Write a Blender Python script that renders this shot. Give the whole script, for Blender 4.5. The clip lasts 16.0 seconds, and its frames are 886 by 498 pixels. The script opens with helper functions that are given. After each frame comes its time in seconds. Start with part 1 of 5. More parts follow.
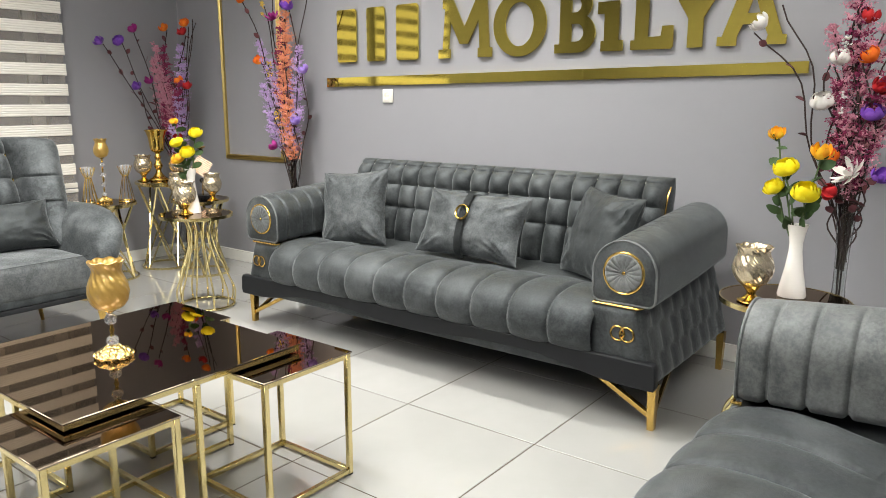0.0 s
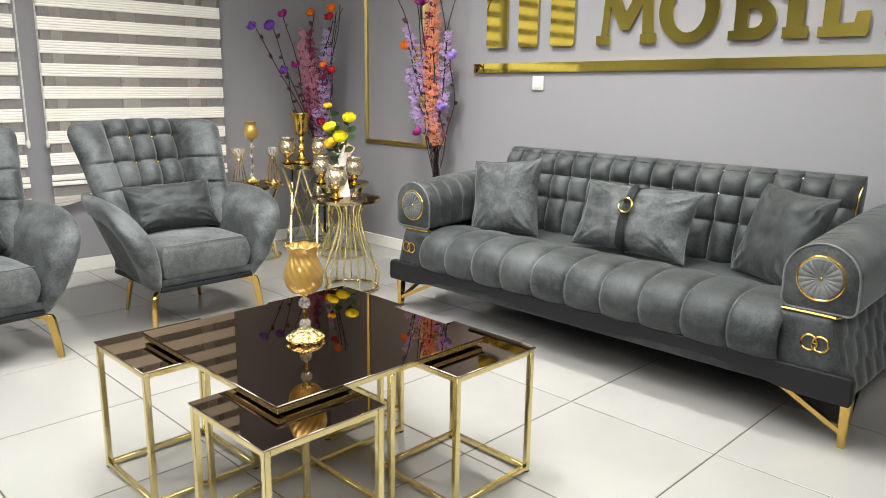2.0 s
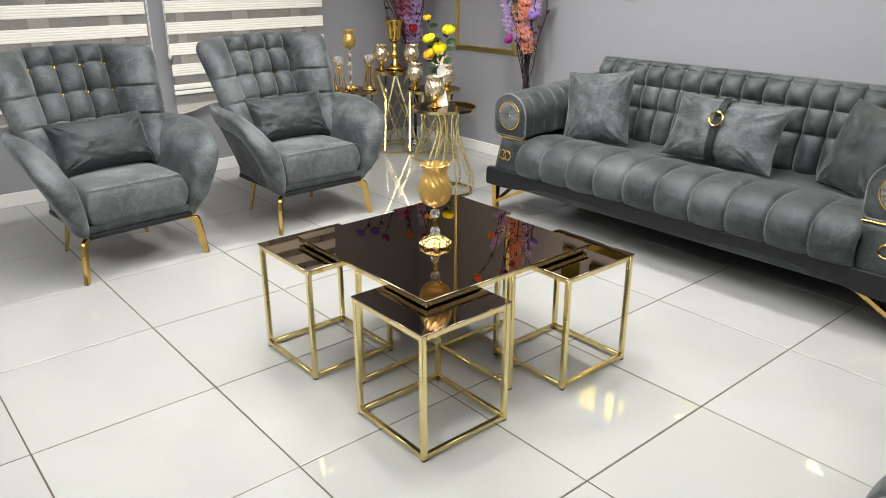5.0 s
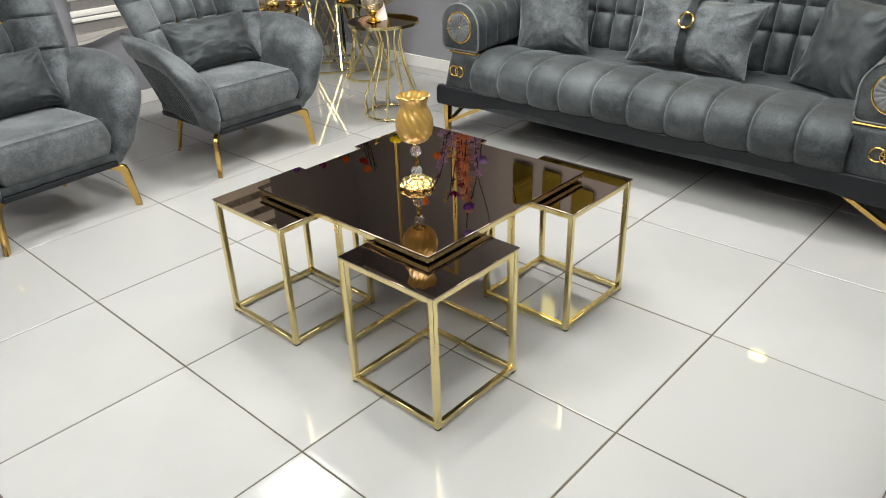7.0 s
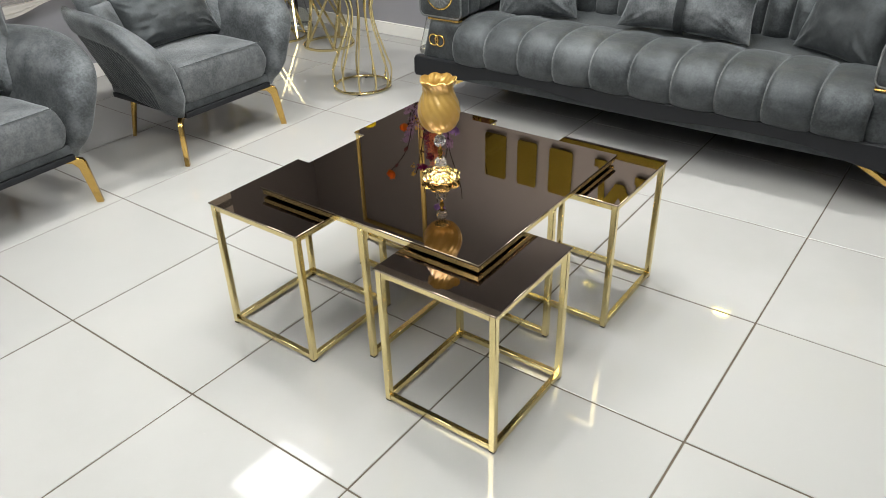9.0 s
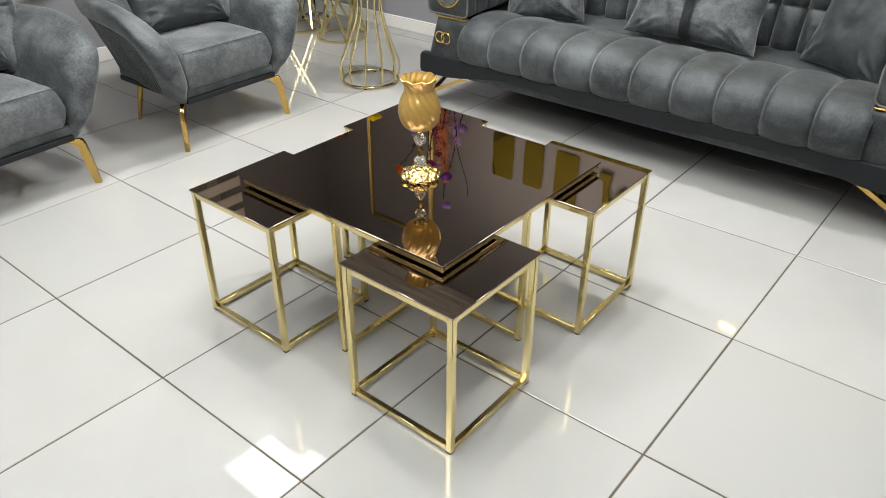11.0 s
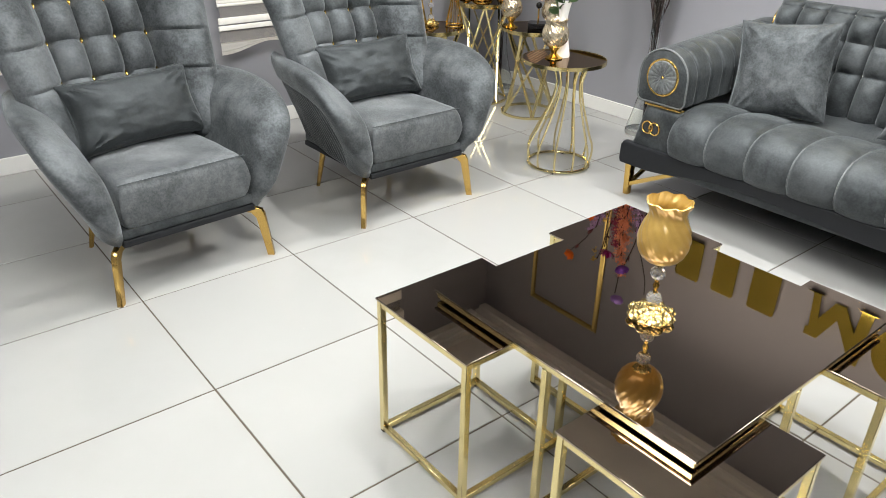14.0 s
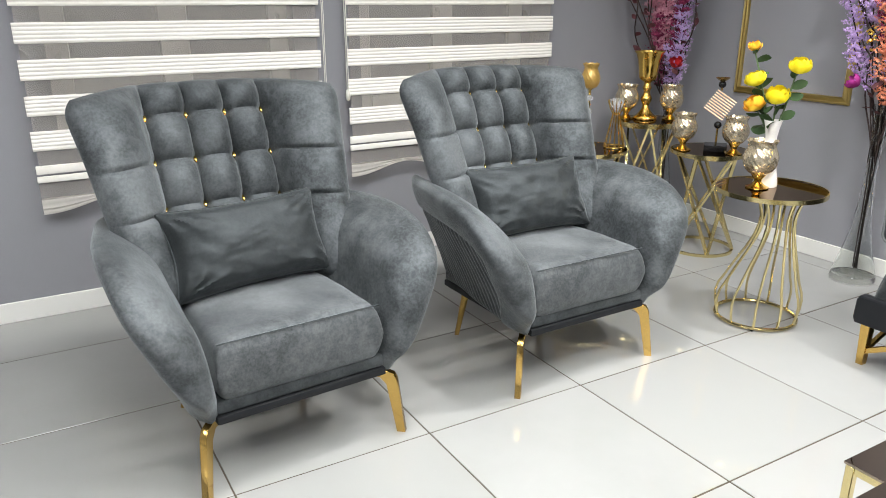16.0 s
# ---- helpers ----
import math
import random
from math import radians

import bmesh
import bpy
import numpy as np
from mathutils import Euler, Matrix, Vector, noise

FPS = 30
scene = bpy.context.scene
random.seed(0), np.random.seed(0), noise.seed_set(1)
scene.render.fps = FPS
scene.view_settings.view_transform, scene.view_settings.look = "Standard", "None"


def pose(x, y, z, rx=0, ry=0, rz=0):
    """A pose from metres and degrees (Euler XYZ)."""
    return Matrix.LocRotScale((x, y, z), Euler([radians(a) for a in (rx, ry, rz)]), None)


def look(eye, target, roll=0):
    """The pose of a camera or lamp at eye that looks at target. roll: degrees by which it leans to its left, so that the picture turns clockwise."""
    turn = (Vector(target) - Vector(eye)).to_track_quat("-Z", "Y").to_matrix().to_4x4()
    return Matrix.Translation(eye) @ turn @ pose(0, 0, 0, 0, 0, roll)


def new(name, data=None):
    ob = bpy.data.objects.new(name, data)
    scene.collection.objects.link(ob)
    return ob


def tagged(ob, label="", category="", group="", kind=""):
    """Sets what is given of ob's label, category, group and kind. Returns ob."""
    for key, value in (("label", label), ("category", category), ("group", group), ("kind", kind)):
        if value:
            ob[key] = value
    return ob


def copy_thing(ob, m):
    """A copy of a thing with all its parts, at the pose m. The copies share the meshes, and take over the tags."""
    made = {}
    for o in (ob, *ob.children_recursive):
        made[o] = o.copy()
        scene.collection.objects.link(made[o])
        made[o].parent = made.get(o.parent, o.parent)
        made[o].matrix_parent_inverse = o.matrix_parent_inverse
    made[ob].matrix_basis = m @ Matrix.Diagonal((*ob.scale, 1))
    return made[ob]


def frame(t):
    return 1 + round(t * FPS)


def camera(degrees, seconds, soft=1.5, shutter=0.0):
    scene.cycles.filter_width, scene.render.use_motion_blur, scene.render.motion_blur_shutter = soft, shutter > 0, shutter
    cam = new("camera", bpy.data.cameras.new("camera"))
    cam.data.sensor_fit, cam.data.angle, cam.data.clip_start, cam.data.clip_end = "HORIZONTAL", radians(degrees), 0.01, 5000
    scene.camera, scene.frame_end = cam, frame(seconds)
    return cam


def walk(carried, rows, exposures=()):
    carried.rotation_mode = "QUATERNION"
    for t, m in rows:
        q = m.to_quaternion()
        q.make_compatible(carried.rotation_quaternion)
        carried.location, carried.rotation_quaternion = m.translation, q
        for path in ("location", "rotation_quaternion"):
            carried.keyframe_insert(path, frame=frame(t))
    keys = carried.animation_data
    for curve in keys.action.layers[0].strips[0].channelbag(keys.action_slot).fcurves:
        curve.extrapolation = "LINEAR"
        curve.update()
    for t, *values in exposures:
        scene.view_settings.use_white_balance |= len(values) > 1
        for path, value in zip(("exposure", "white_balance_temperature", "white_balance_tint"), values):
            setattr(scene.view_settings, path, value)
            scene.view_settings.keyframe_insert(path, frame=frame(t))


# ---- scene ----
cam = camera(61.7, 16.0, soft=0.6)
PATH = [
    (0, (-0.043, -0.036, 1.219), (-1.229, 1.525, 0.823), 0.1),
    (0.5, (-0.109, -0.074, 1.23), (-1.331, 1.457, 0.825), 0.2),
    (1, (-0.182, -0.113, 1.231), (-1.441, 1.386, 0.817), 0.6),
    (1.5, (-0.244, -0.132, 1.224), (-1.557, 1.316, 0.799), 0.7),
    (2, (-0.311, -0.178, 1.226), (-1.684, 1.21, 0.791), 0.8),
    (2.5, (-0.373, -0.226, 1.227), (-1.805, 1.099, 0.787), 1.1),
    (3, (-0.43, -0.274, 1.22), (-1.915, 0.99, 0.777), 1.5),
    (3.5, (-0.458, -0.308, 1.223), (-1.978, 0.908, 0.767), 1.4),
    (4, (-0.421, -0.351, 1.247), (-1.943, 0.846, 0.745), 1.4),
    (4.5, (-0.307, -0.423, 1.298), (-1.797, 0.766, 0.694), 0.6),
    (5, (-0.206, -0.526, 1.388), (-1.632, 0.681, 0.675), -0.1),
    (5.2, (-0.181, -0.55, 1.403), (-1.575, 0.663, 0.636), -0.4),
    (7.3, (-0.642, -0.467, 1.389), (-1.817, 0.841, 0.436), -2.0),
    (7.5, (-0.683, -0.445, 1.395), (-1.836, 0.871, 0.428), -2.0),
    (8, (-0.802, -0.453, 1.403), (-1.902, 0.876, 0.391), -2.1),
    (8.5, (-0.906, -0.482, 1.404), (-1.968, 0.866, 0.377), -2.1),
    (9, (-0.951, -0.491, 1.396), (-1.981, 0.873, 0.358), -1.7),
    (9.2, (-0.959, -0.485, 1.409), (-1.978, 0.873, 0.351), -1.4),
    (11.5, (-0.796, -0.364, 1.4), (-1.898, 0.942, 0.36), 0.6),
    (12, (-0.764, -0.313, 1.389), (-1.902, 0.968, 0.358), 0.8),
    (12.5, (-0.796, -0.292, 1.387), (-1.978, 0.958, 0.367), 1.0),
    (13, (-0.946, -0.291, 1.39), (-2.191, 0.919, 0.397), 1.0),
    (13.5, (-1.124, -0.297, 1.388), (-2.44, 0.866, 0.431), 1.1),
    (14, (-1.279, -0.257, 1.392), (-2.659, 0.861, 0.473), 1.1),
    (14.5, (-1.468, -0.153, 1.395), (-2.929, 0.916, 0.544), 0.5),
    (15, (-1.625, -0.08, 1.369), (-3.156, 0.956, 0.605), 0.4),
    (15.5, (-1.79, -0.032, 1.308), (-3.385, 0.962, 0.624), -0.1),
    (16, (-1.962, -0.032, 1.256), (-3.601, 0.923, 0.621), 0.0),
]
BALANCE = [(0, 0.18, 6880, 9.5), (3.5, 0.18, 6860, 9.5), (5, 0.06, 6720, 10), (9, -0.06, 6650, 10), (12.5, 0.0, 6620, 10), (14.5, 0.15, 6550, 10), (16, 0.14, 6460, 10)]
walk(cam, [(t, look(eye, target, roll)) for t, eye, target, roll in PATH], BALANCE)

# ---- world and lights ----
world = bpy.data.worlds.new("world")
scene.world = world
world.use_nodes = True
world.node_tree.nodes["Background"].inputs[0].default_value = (0.55, 0.6, 0.7, 1)
world.node_tree.nodes["Background"].inputs[1].default_value = 0.15

XW, XE, YN, YS, ZC = -5.28, 2.6, 3.465, -3.4, 2.95
T, X0, Y0 = 0.6, -3.08, 0.335
pi, sin, cos = math.pi, math.sin, math.cos
# First panel follows its floor reflection; the other five are added fill, unseen.
LED_AND_FILL_AT = [(-4.3, 1.85, 0.6, 6.0), (-1.4, 0.35, 1.2, 15.0), (0.4, 1.9, 1.2, 13.0), (-2.8, 0.2, 1.2, 12.0), (-3.0, -1.7, 1.2, 16.0), (0.6, -1.5, 1.2, 9.0)]
# Unseen spots, placed where they brighten the chairs, sofa and north wall.
UNSEEN_SPOT_AT = [(-3.6, 1.35, 190), (-3.2, 2.4, 235), (-1.9, 2.4, 235), (-2.3, 1.2, 150)]


# ---- materials ----
def material(name):
    m = bpy.data.materials.new(name)
    m.use_nodes = True
    nt = m.node_tree
    return m, nt, nt.nodes["Principled BSDF"]


def put(nt, kind, **values):
    n = nt.nodes.new(kind)
    for k, v in values.items():
        n.inputs[k.replace("_", " ")].default_value = v
    return n


def ramp(nt, fac, stops):
    r = nt.nodes.new("ShaderNodeValToRGB")
    while len(r.color_ramp.elements) < len(stops):
        r.color_ramp.elements.new(0.5)
    for e, (p, c) in zip(r.color_ramp.elements, stops):
        e.position, e.color = p, (*c, 1)
    nt.links.new(fac, r.inputs[0])
    return r.outputs[0]


def coords(nt, kind="Object"):
    return nt.nodes.new("ShaderNodeTexCoord").outputs[kind]


def noise_of(nt, scale, detail=4.0, rough=0.55, vec=None, distortion=0.0):
    n = put(nt, "ShaderNodeTexNoise", Scale=scale, Detail=detail, Roughness=rough, Distortion=distortion)
    nt.links.new(vec or coords(nt), n.inputs["Vector"])
    return n.outputs["Fac"]


def mixed(nt, a, b, fac, kind="RGBA"):
    m = nt.nodes.new("ShaderNodeMix")
    m.data_type = kind
    i = {"RGBA": (6, 7, 2), "FLOAT": (2, 3, 0)}[kind]
    for sock, v in ((m.inputs[i[0]], a), (m.inputs[i[1]], b), (m.inputs[0], fac)):
        if hasattr(v, "links"):
            nt.links.new(v, sock)
        else:
            sock.default_value = (*v, 1) if isinstance(v, tuple) and len(v) == 3 else v
    return m.outputs[i[2]]


def bump(nt, bsdf, height, strength, distance=0.002):
    b = put(nt, "ShaderNodeBump", Strength=strength, Distance=distance)
    nt.links.new(height, b.inputs["Height"])
    nt.links.new(b.outputs[0], bsdf.inputs["Normal"])


def velvet(name, dark, mid, light, scale=1.0):
    """Brushed pile: cloudy patches, short brush streaks, fine mottled grain and a soft sheen."""
    m, nt, b = material(name)
    big = noise_of(nt, 3.4 * scale, 3, 0.6, distortion=0.5)
    marks = noise_of(nt, 19 * scale, 6, 0.66, distortion=0.2)
    fine = noise_of(nt, 110 * scale, 3, 0.7)
    c = ramp(nt, big, [(0.34, dark), (0.50, mid), (0.68, light)])
    c = mixed(nt, c, ramp(nt, fine, [(0.38, dark), (0.62, light)]), 0.28)
    c = mixed(nt, c, light, ramp(nt, marks, [(0.48, (0, 0, 0)), (0.70, (0.46, 0.46, 0.46))]))
    c = mixed(nt, c, dark, ramp(nt, marks, [(0.30, (0.46, 0.46, 0.46)), (0.50, (0, 0, 0))]))
    nt.links.new(c, b.inputs["Base Color"])
    nt.links.new(mixed(nt, 0.44, 0.66, marks, "FLOAT"), b.inputs["Roughness"])
    b.inputs["Specular IOR Level"].default_value = 0.42
    b.inputs["Specular Tint"].default_value = (0.86, 0.95, 1.0, 1)
    b.inputs["Sheen Weight"].default_value = 0.30
    b.inputs["Sheen Roughness"].default_value = 0.36
    b.inputs["Sheen Tint"].default_value = (0.80, 0.87, 0.90, 1)
    bump(nt, b, mixed(nt, noise_of(nt, 500, 2), marks, 0.5, "FLOAT"), 0.40, 0.004)
    return m


def metal(name, colour, rough, wear=0.06):
    m, nt, b = material(name)
    b.inputs["Metallic"].default_value = 1
    n = noise_of(nt, 30, 4)
    nt.links.new(mixed(nt, colour, tuple(c * 0.86 for c in colour), n), b.inputs["Base Color"])
    nt.links.new(mixed(nt, rough, rough + wear, n, "FLOAT"), b.inputs["Roughness"])
    bump(nt, b, noise_of(nt, 12, 2), 0.015, 0.002)
    return m


def plain(name, colour, rough=0.5, spec=0.5, vary=0.12, scale=25, relief=0.0):
    m, nt, b = material(name)
    n = noise_of(nt, scale, 4)
    nt.links.new(mixed(nt, colour, tuple(c * (1 - vary) for c in colour), n), b.inputs["Base Color"])
    nt.links.new(mixed(nt, rough, min(1, rough + 0.1), n, "FLOAT"), b.inputs["Roughness"])
    b.inputs["Specular IOR Level"].default_value = spec
    if relief:
        bump(nt, b, noise_of(nt, scale * 8, 3), relief, 0.002)
    return m


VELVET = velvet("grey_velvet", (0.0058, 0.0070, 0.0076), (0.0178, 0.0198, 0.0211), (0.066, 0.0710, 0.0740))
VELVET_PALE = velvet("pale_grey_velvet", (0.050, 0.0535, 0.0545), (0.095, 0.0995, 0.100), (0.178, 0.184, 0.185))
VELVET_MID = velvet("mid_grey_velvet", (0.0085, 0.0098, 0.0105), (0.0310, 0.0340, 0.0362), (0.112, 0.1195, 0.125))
# Lightened copy of the chair velvet: light on the seat put into colour.
VELVET_SEAT_LIT = velvet("lit_seat_velvet", (0.034, 0.0368, 0.0390), (0.074, 0.0783, 0.0820), (0.150, 0.157, 0.163))
# Darkened copy for cushions and strap: shade and pile lie put into colour.
VELVET_SHADED = velvet("shaded_grey_velvet", (0.0058, 0.0068, 0.0072), (0.0125, 0.0140, 0.0146), (0.038, 0.0413, 0.043))
GOLD = metal("gold_legs", (0.72, 0.47, 0.14), 0.16)
GOLD_PALE = metal("champagne_gold", (0.86, 0.72, 0.36), 0.16)
GOLD_SIGN = metal("gold_mirror_acrylic", (0.92, 0.74, 0.15), 0.04, 0.02)
GOLD_VASE = metal("polished_brass", (0.85, 0.58, 0.15), 0.10)
GOLD_FRAME = metal("gold_moulding", (0.62, 0.47, 0.17), 0.34)
BLACK = plain("black_lacquer", (0.010, 0.011, 0.013), 0.5, 0.25)
BLACK_GLOSS = plain("black_gloss", (0.008, 0.008, 0.009), 0.12, 0.5)
WHITE_PLASTIC = plain("white_plastic", (0.72, 0.70, 0.64), 0.35)
WHITE_CERAMIC = plain("white_ceramic", (0.82, 0.80, 0.77), 0.18, 0.5, 0.04)
WOOD_DARK = plain("dark_twig", (0.035, 0.02, 0.018), 0.7, 0.3, 0.4, 60)


def bronze_glass():
    m, nt, b = material("bronze_mirror_glass")
    b.inputs["Metallic"].default_value = 1
    b.inputs["Base Color"].default_value = (0.40, 0.33, 0.27, 1)
    b.inputs["Specular Tint"].default_value = (0.55, 0.50, 0.45, 1)
    nt.links.new(mixed(nt, 0.012, 0.03, noise_of(nt, 9, 5), "FLOAT"), b.inputs["Roughness"])
    return m


BRONZE = bronze_glass()


def wall_paint(name, colour):
    m, nt, b = material(name)
    big = noise_of(nt, 0.9, 3)
    small = noise_of(nt, 14, 5, 0.65)
    c = mixed(nt, colour, tuple(x * 0.93 for x in colour), big)
    c = mixed(nt, c, tuple(min(1, x * 1.05) for x in colour), mixed(nt, 0.0, 0.6, small, "FLOAT"))
    nt.links.new(c, b.inputs["Base Color"])
    b.inputs["Roughness"].default_value = 0.55
    b.inputs["Specular IOR Level"].default_value = 0.3
    bump(nt, b, noise_of(nt, 160, 4, 0.6), 0.18, 0.002)
    return m


WALL = wall_paint("grey_wall_paint", (0.250, 0.248, 0.270))
CEILING = wall_paint("white_ceiling_paint", (0.80, 0.79, 0.76))


def tile_material():
    m, nt, b = material("polished_white_tile")
    vec = coords(nt)
    big = noise_of(nt, 1.6, 5, 0.6, vec)
    spots = noise_of(nt, 90, 2, 0.5, vec)
    info = nt.nodes.new("ShaderNodeObjectInfo")
    c = ramp(nt, big, [(0.3, (0.272, 0.270, 0.263)), (0.7, (0.318, 0.316, 0.309))])
    c = mixed(nt, c, (0.284, 0.282, 0.275), info.outputs["Random"])
    c = mixed(nt, c, (0.37, 0.36, 0.335), ramp(nt, spots, [(0.70, (0, 0, 0)), (0.80, (0.35, 0.35, 0.35))]))
    nt.links.new(c, b.inputs["Base Color"])
    nt.links.new(mixed(nt, 0.02, 0.055, noise_of(nt, 5, 6, 0.7, vec), "FLOAT"), b.inputs["Roughness"])
    b.inputs["Specular IOR Level"].default_value = 0.62
    bump(nt, b, noise_of(nt, 2.5, 2, 0.5, vec), 0.03, 0.01)
    return m


TILE = tile_material()
GROUT = plain("brown_grout", (0.10, 0.082, 0.062), 0.9, 0.1, 0.45, 12)
SKIRT = plain("white_skirting_tile", (0.72, 0.71, 0.68), 0.16, 0.5, 0.06, 6)


# ---- mesh helpers ----
def link(name, me, parent=None):
    ob = new(name, me)
    if parent:
        ob.parent = parent
    return ob


def mesh_of(bm, mat, name, smooth=True, weld=0.0):
    if weld:
        bmesh.ops.remove_doubles(bm, verts=bm.verts, dist=weld)
    bmesh.ops.recalc_face_normals(bm, faces=bm.faces)
    me = bpy.data.meshes.new(name)
    bm.to_mesh(me)
    bm.free()
    me.materials.append(mat)
    if smooth:
        me.shade_smooth()
        me.set_sharp_from_angle(angle=radians(42))
    return me


def part(name, bm, mat, parent, label="", smooth=True, weld=0.0):
    ob = link(name, bm if isinstance(bm, bpy.types.Mesh) else mesh_of(bm, mat, name, smooth, weld), parent)
    return tagged(ob, label) if label else ob


def soften(ob):
    """Shades the whole mesh smooth, with no hard edges."""
    if "sharp_edge" in ob.data.attributes:
        ob.data.attributes.remove(ob.data.attributes["sharp_edge"])
    return ob


def thing(name, label, category, m=None, group="", kind=""):
    ob = new(name)
    ob.empty_display_size = 0.1
    if m is not None:
        ob.matrix_basis = m
    return tagged(ob, label, category, group, kind)


def box(bm, x0, x1, y0, y1, z0, z1, bevel=0.0, seg=2, m=None):
    r = bmesh.ops.create_cube(bm, size=1)
    vs = r["verts"]
    for v in vs:
        v.co = Vector(((x0 + x1) / 2 + v.co.x * (x1 - x0), (y0 + y1) / 2 + v.co.y * (y1 - y0), (z0 + z1) / 2 + v.co.z * (z1 - z0)))
    es = list({e for v in vs for e in v.link_edges})
    if bevel:
        r = bmesh.ops.bevel(bm, geom=es, offset=bevel, segments=seg, affect="EDGES", profile=0.5)
        vs = list({v for f in r["faces"] for v in f.verts} | {v for v in vs if v.is_valid})
    if m is not None:
        bmesh.ops.transform(bm, matrix=m, verts=[v for v in vs if v.is_valid])
    return bm


def one_box(*a, **k):
    return box(bmesh.new(), *a, **k)


def rings(bm, loops, cap=True, closed=False):
    vs = [[bm.verts.new(p) for p in lp] for lp in loops]
    n = len(vs[0])
    for a, b in zip(vs, vs[1:] + ([vs[0]] if closed else [])):
        for i in range(n):
            bm.faces.new((a[i], a[(i + 1) % n], b[(i + 1) % n], b[i]))
    if cap and not closed:
        bm.faces.new(vs[0][::-1])
        bm.faces.new(vs[-1])
    return bm


def tube(bm, pts, r, n=8, closed=False, square=0.0):
    """A round bar, or a flat one where square gives its second half-width."""
    pts = [Vector(p) for p in pts]
    loops, up = [], None
    for i, p in enumerate(pts):
        a = pts[i - 1] if (i or closed) else p
        b = pts[(i + 1) % len(pts)] if (i + 1 < len(pts) or closed) else p
        d = (b - a).normalized()
        if up is None:
            up = Vector((0, 0, 1)) if abs(d.z) < 0.9 else Vector((1, 0, 0))
        side = d.cross(up).normalized()
        up = side.cross(d).normalized()
        rr = r[i] if isinstance(r, (list, tuple)) else r
        if square:
            loops.append([p + side * sx * rr + up * sy * square for sx, sy in ((-1, -1), (1, -1), (1, 1), (-1, 1))])
        else:
            loops.append([p + side * cos(2 * pi * k / n) * rr + up * sin(2 * pi * k / n) * rr for k in range(n)])
    return rings(bm, loops, True, closed)


def lathe(bm, prof, n=32, shape=None, at=(0, 0, 0), cap=True):
    """prof: (radius, height) rows; shape(angle, row) scales the radius."""
    loops = []
    for j, (r, z) in enumerate(prof):
        lp = []
        for k in range(n):
            a = 2 * pi * k / n
            s = shape(a, j, z) if shape else 1
            dz = 0
            if isinstance(s, tuple):
                s, dz = s
            lp.append((at[0] + r * s * cos(a), at[1] + r * s * sin(a), at[2] + z + dz))
        loops.append(lp)
    return rings(bm, loops, cap)


def circle(cx, cy, z, r, n=32):
    return [(cx + r * cos(2 * pi * k / n), cy + r * sin(2 * pi * k / n), z) for k in range(n)]


def spaced(n):
    s = [-1 + 2 * i / n for i in range(n + 1)]
    s = [x for x in s if abs(x) < 0.955]
    e = [0.96, 0.982, 0.994, 0.999, 1.0]
    return [-x for x in reversed(e)] + s + e


def cushion(bm, centre, normal, thick, nu=40, nv=24, pu=12, pv=12, front=None, back=None, vmin=-1, ev=None):
    """A padded slab round the sheet centre(u, v), swollen along normal(u, v); front and back give its relief."""
    us, vs_ = spaced(nu), [v for v in spaced(nv) if v >= vmin]
    fg, bg = [], []
    for v in vs_:
        fr, br = [], []
        for u in us:
            e = math.sqrt(max(0, (1 - abs(u) ** pu))) * (ev(v) if ev else math.sqrt(max(0, (1 - abs(v) ** pv))))
            c, n = Vector(centre(u, v)), Vector(normal(u, v)).normalized()
            t = thick(u, v) if callable(thick) else thick
            f = front(u, v) if front else 0
            b = back(u, v) if back else 0
            fr.append(bm.verts.new(c + n * (t / 2 * e + f * e)))
            br.append(bm.verts.new(c - n * (t / 2 * e + b * e)))
        fg.append(fr)
        bg.append(br)
    for g in (fg, bg):
        for a, b in zip(g, g[1:]):
            for i in range(len(us) - 1):
                bm.faces.new((a[i], a[i + 1], b[i + 1], b[i]))
    bmesh.ops.remove_doubles(bm, verts=bm.verts, dist=0.0004)
    return bm


def sheet(bm, fn, nu, nv):
    g = [[bm.verts.new(fn(i / nu, j / nv)) for i in range(nu + 1)] for j in range(nv + 1)]
    for a, b in zip(g, g[1:]):
        for i in range(nu):
            bm.faces.new((a[i], a[i + 1], b[i + 1], b[i]))
    return bm


def smooth01(a, b, x):
    t = max(0, min(1, (x - a) / (b - a)))
    return t * t * (3 - 2 * t)


def flat_shape(name, splines, depth, mat, bevel=0.0):
    """A plate cut to the outlines given as lists of (x, z), standing in the xz plane, its face towards -y."""
    cu = bpy.data.curves.new(name, "CURVE")
    cu.dimensions, cu.fill_mode, cu.extrude, cu.bevel_depth = "2D", "BOTH", depth / 2, bevel
    cu.bevel_resolution = 1
    for pts in splines:
        sp = cu.splines.new("POLY")
        sp.points.add(len(pts) - 1)
        for p, (x, y) in zip(sp.points, pts):
            p.co = (x, y, 0, 1)
        sp.use_cyclic_u = True
    ob = bpy.data.objects.new(name, cu)
    scene.collection.objects.link(ob)
    me = bpy.data.meshes.new_from_object(ob.evaluated_get(bpy.context.evaluated_depsgraph_get()))
    bpy.data.objects.remove(ob)
    bpy.data.curves.remove(cu)
    me.transform(Matrix.Rotation(pi / 2, 4, "X"))
    me.materials.clear()
    me.materials.append(mat)
    return me

# ---- the room ----
def setting(name, bm, mat, label, category, smooth=False):
    return tagged(link(name, mesh_of(bm, mat, name, smooth)), label, category, kind="structure")


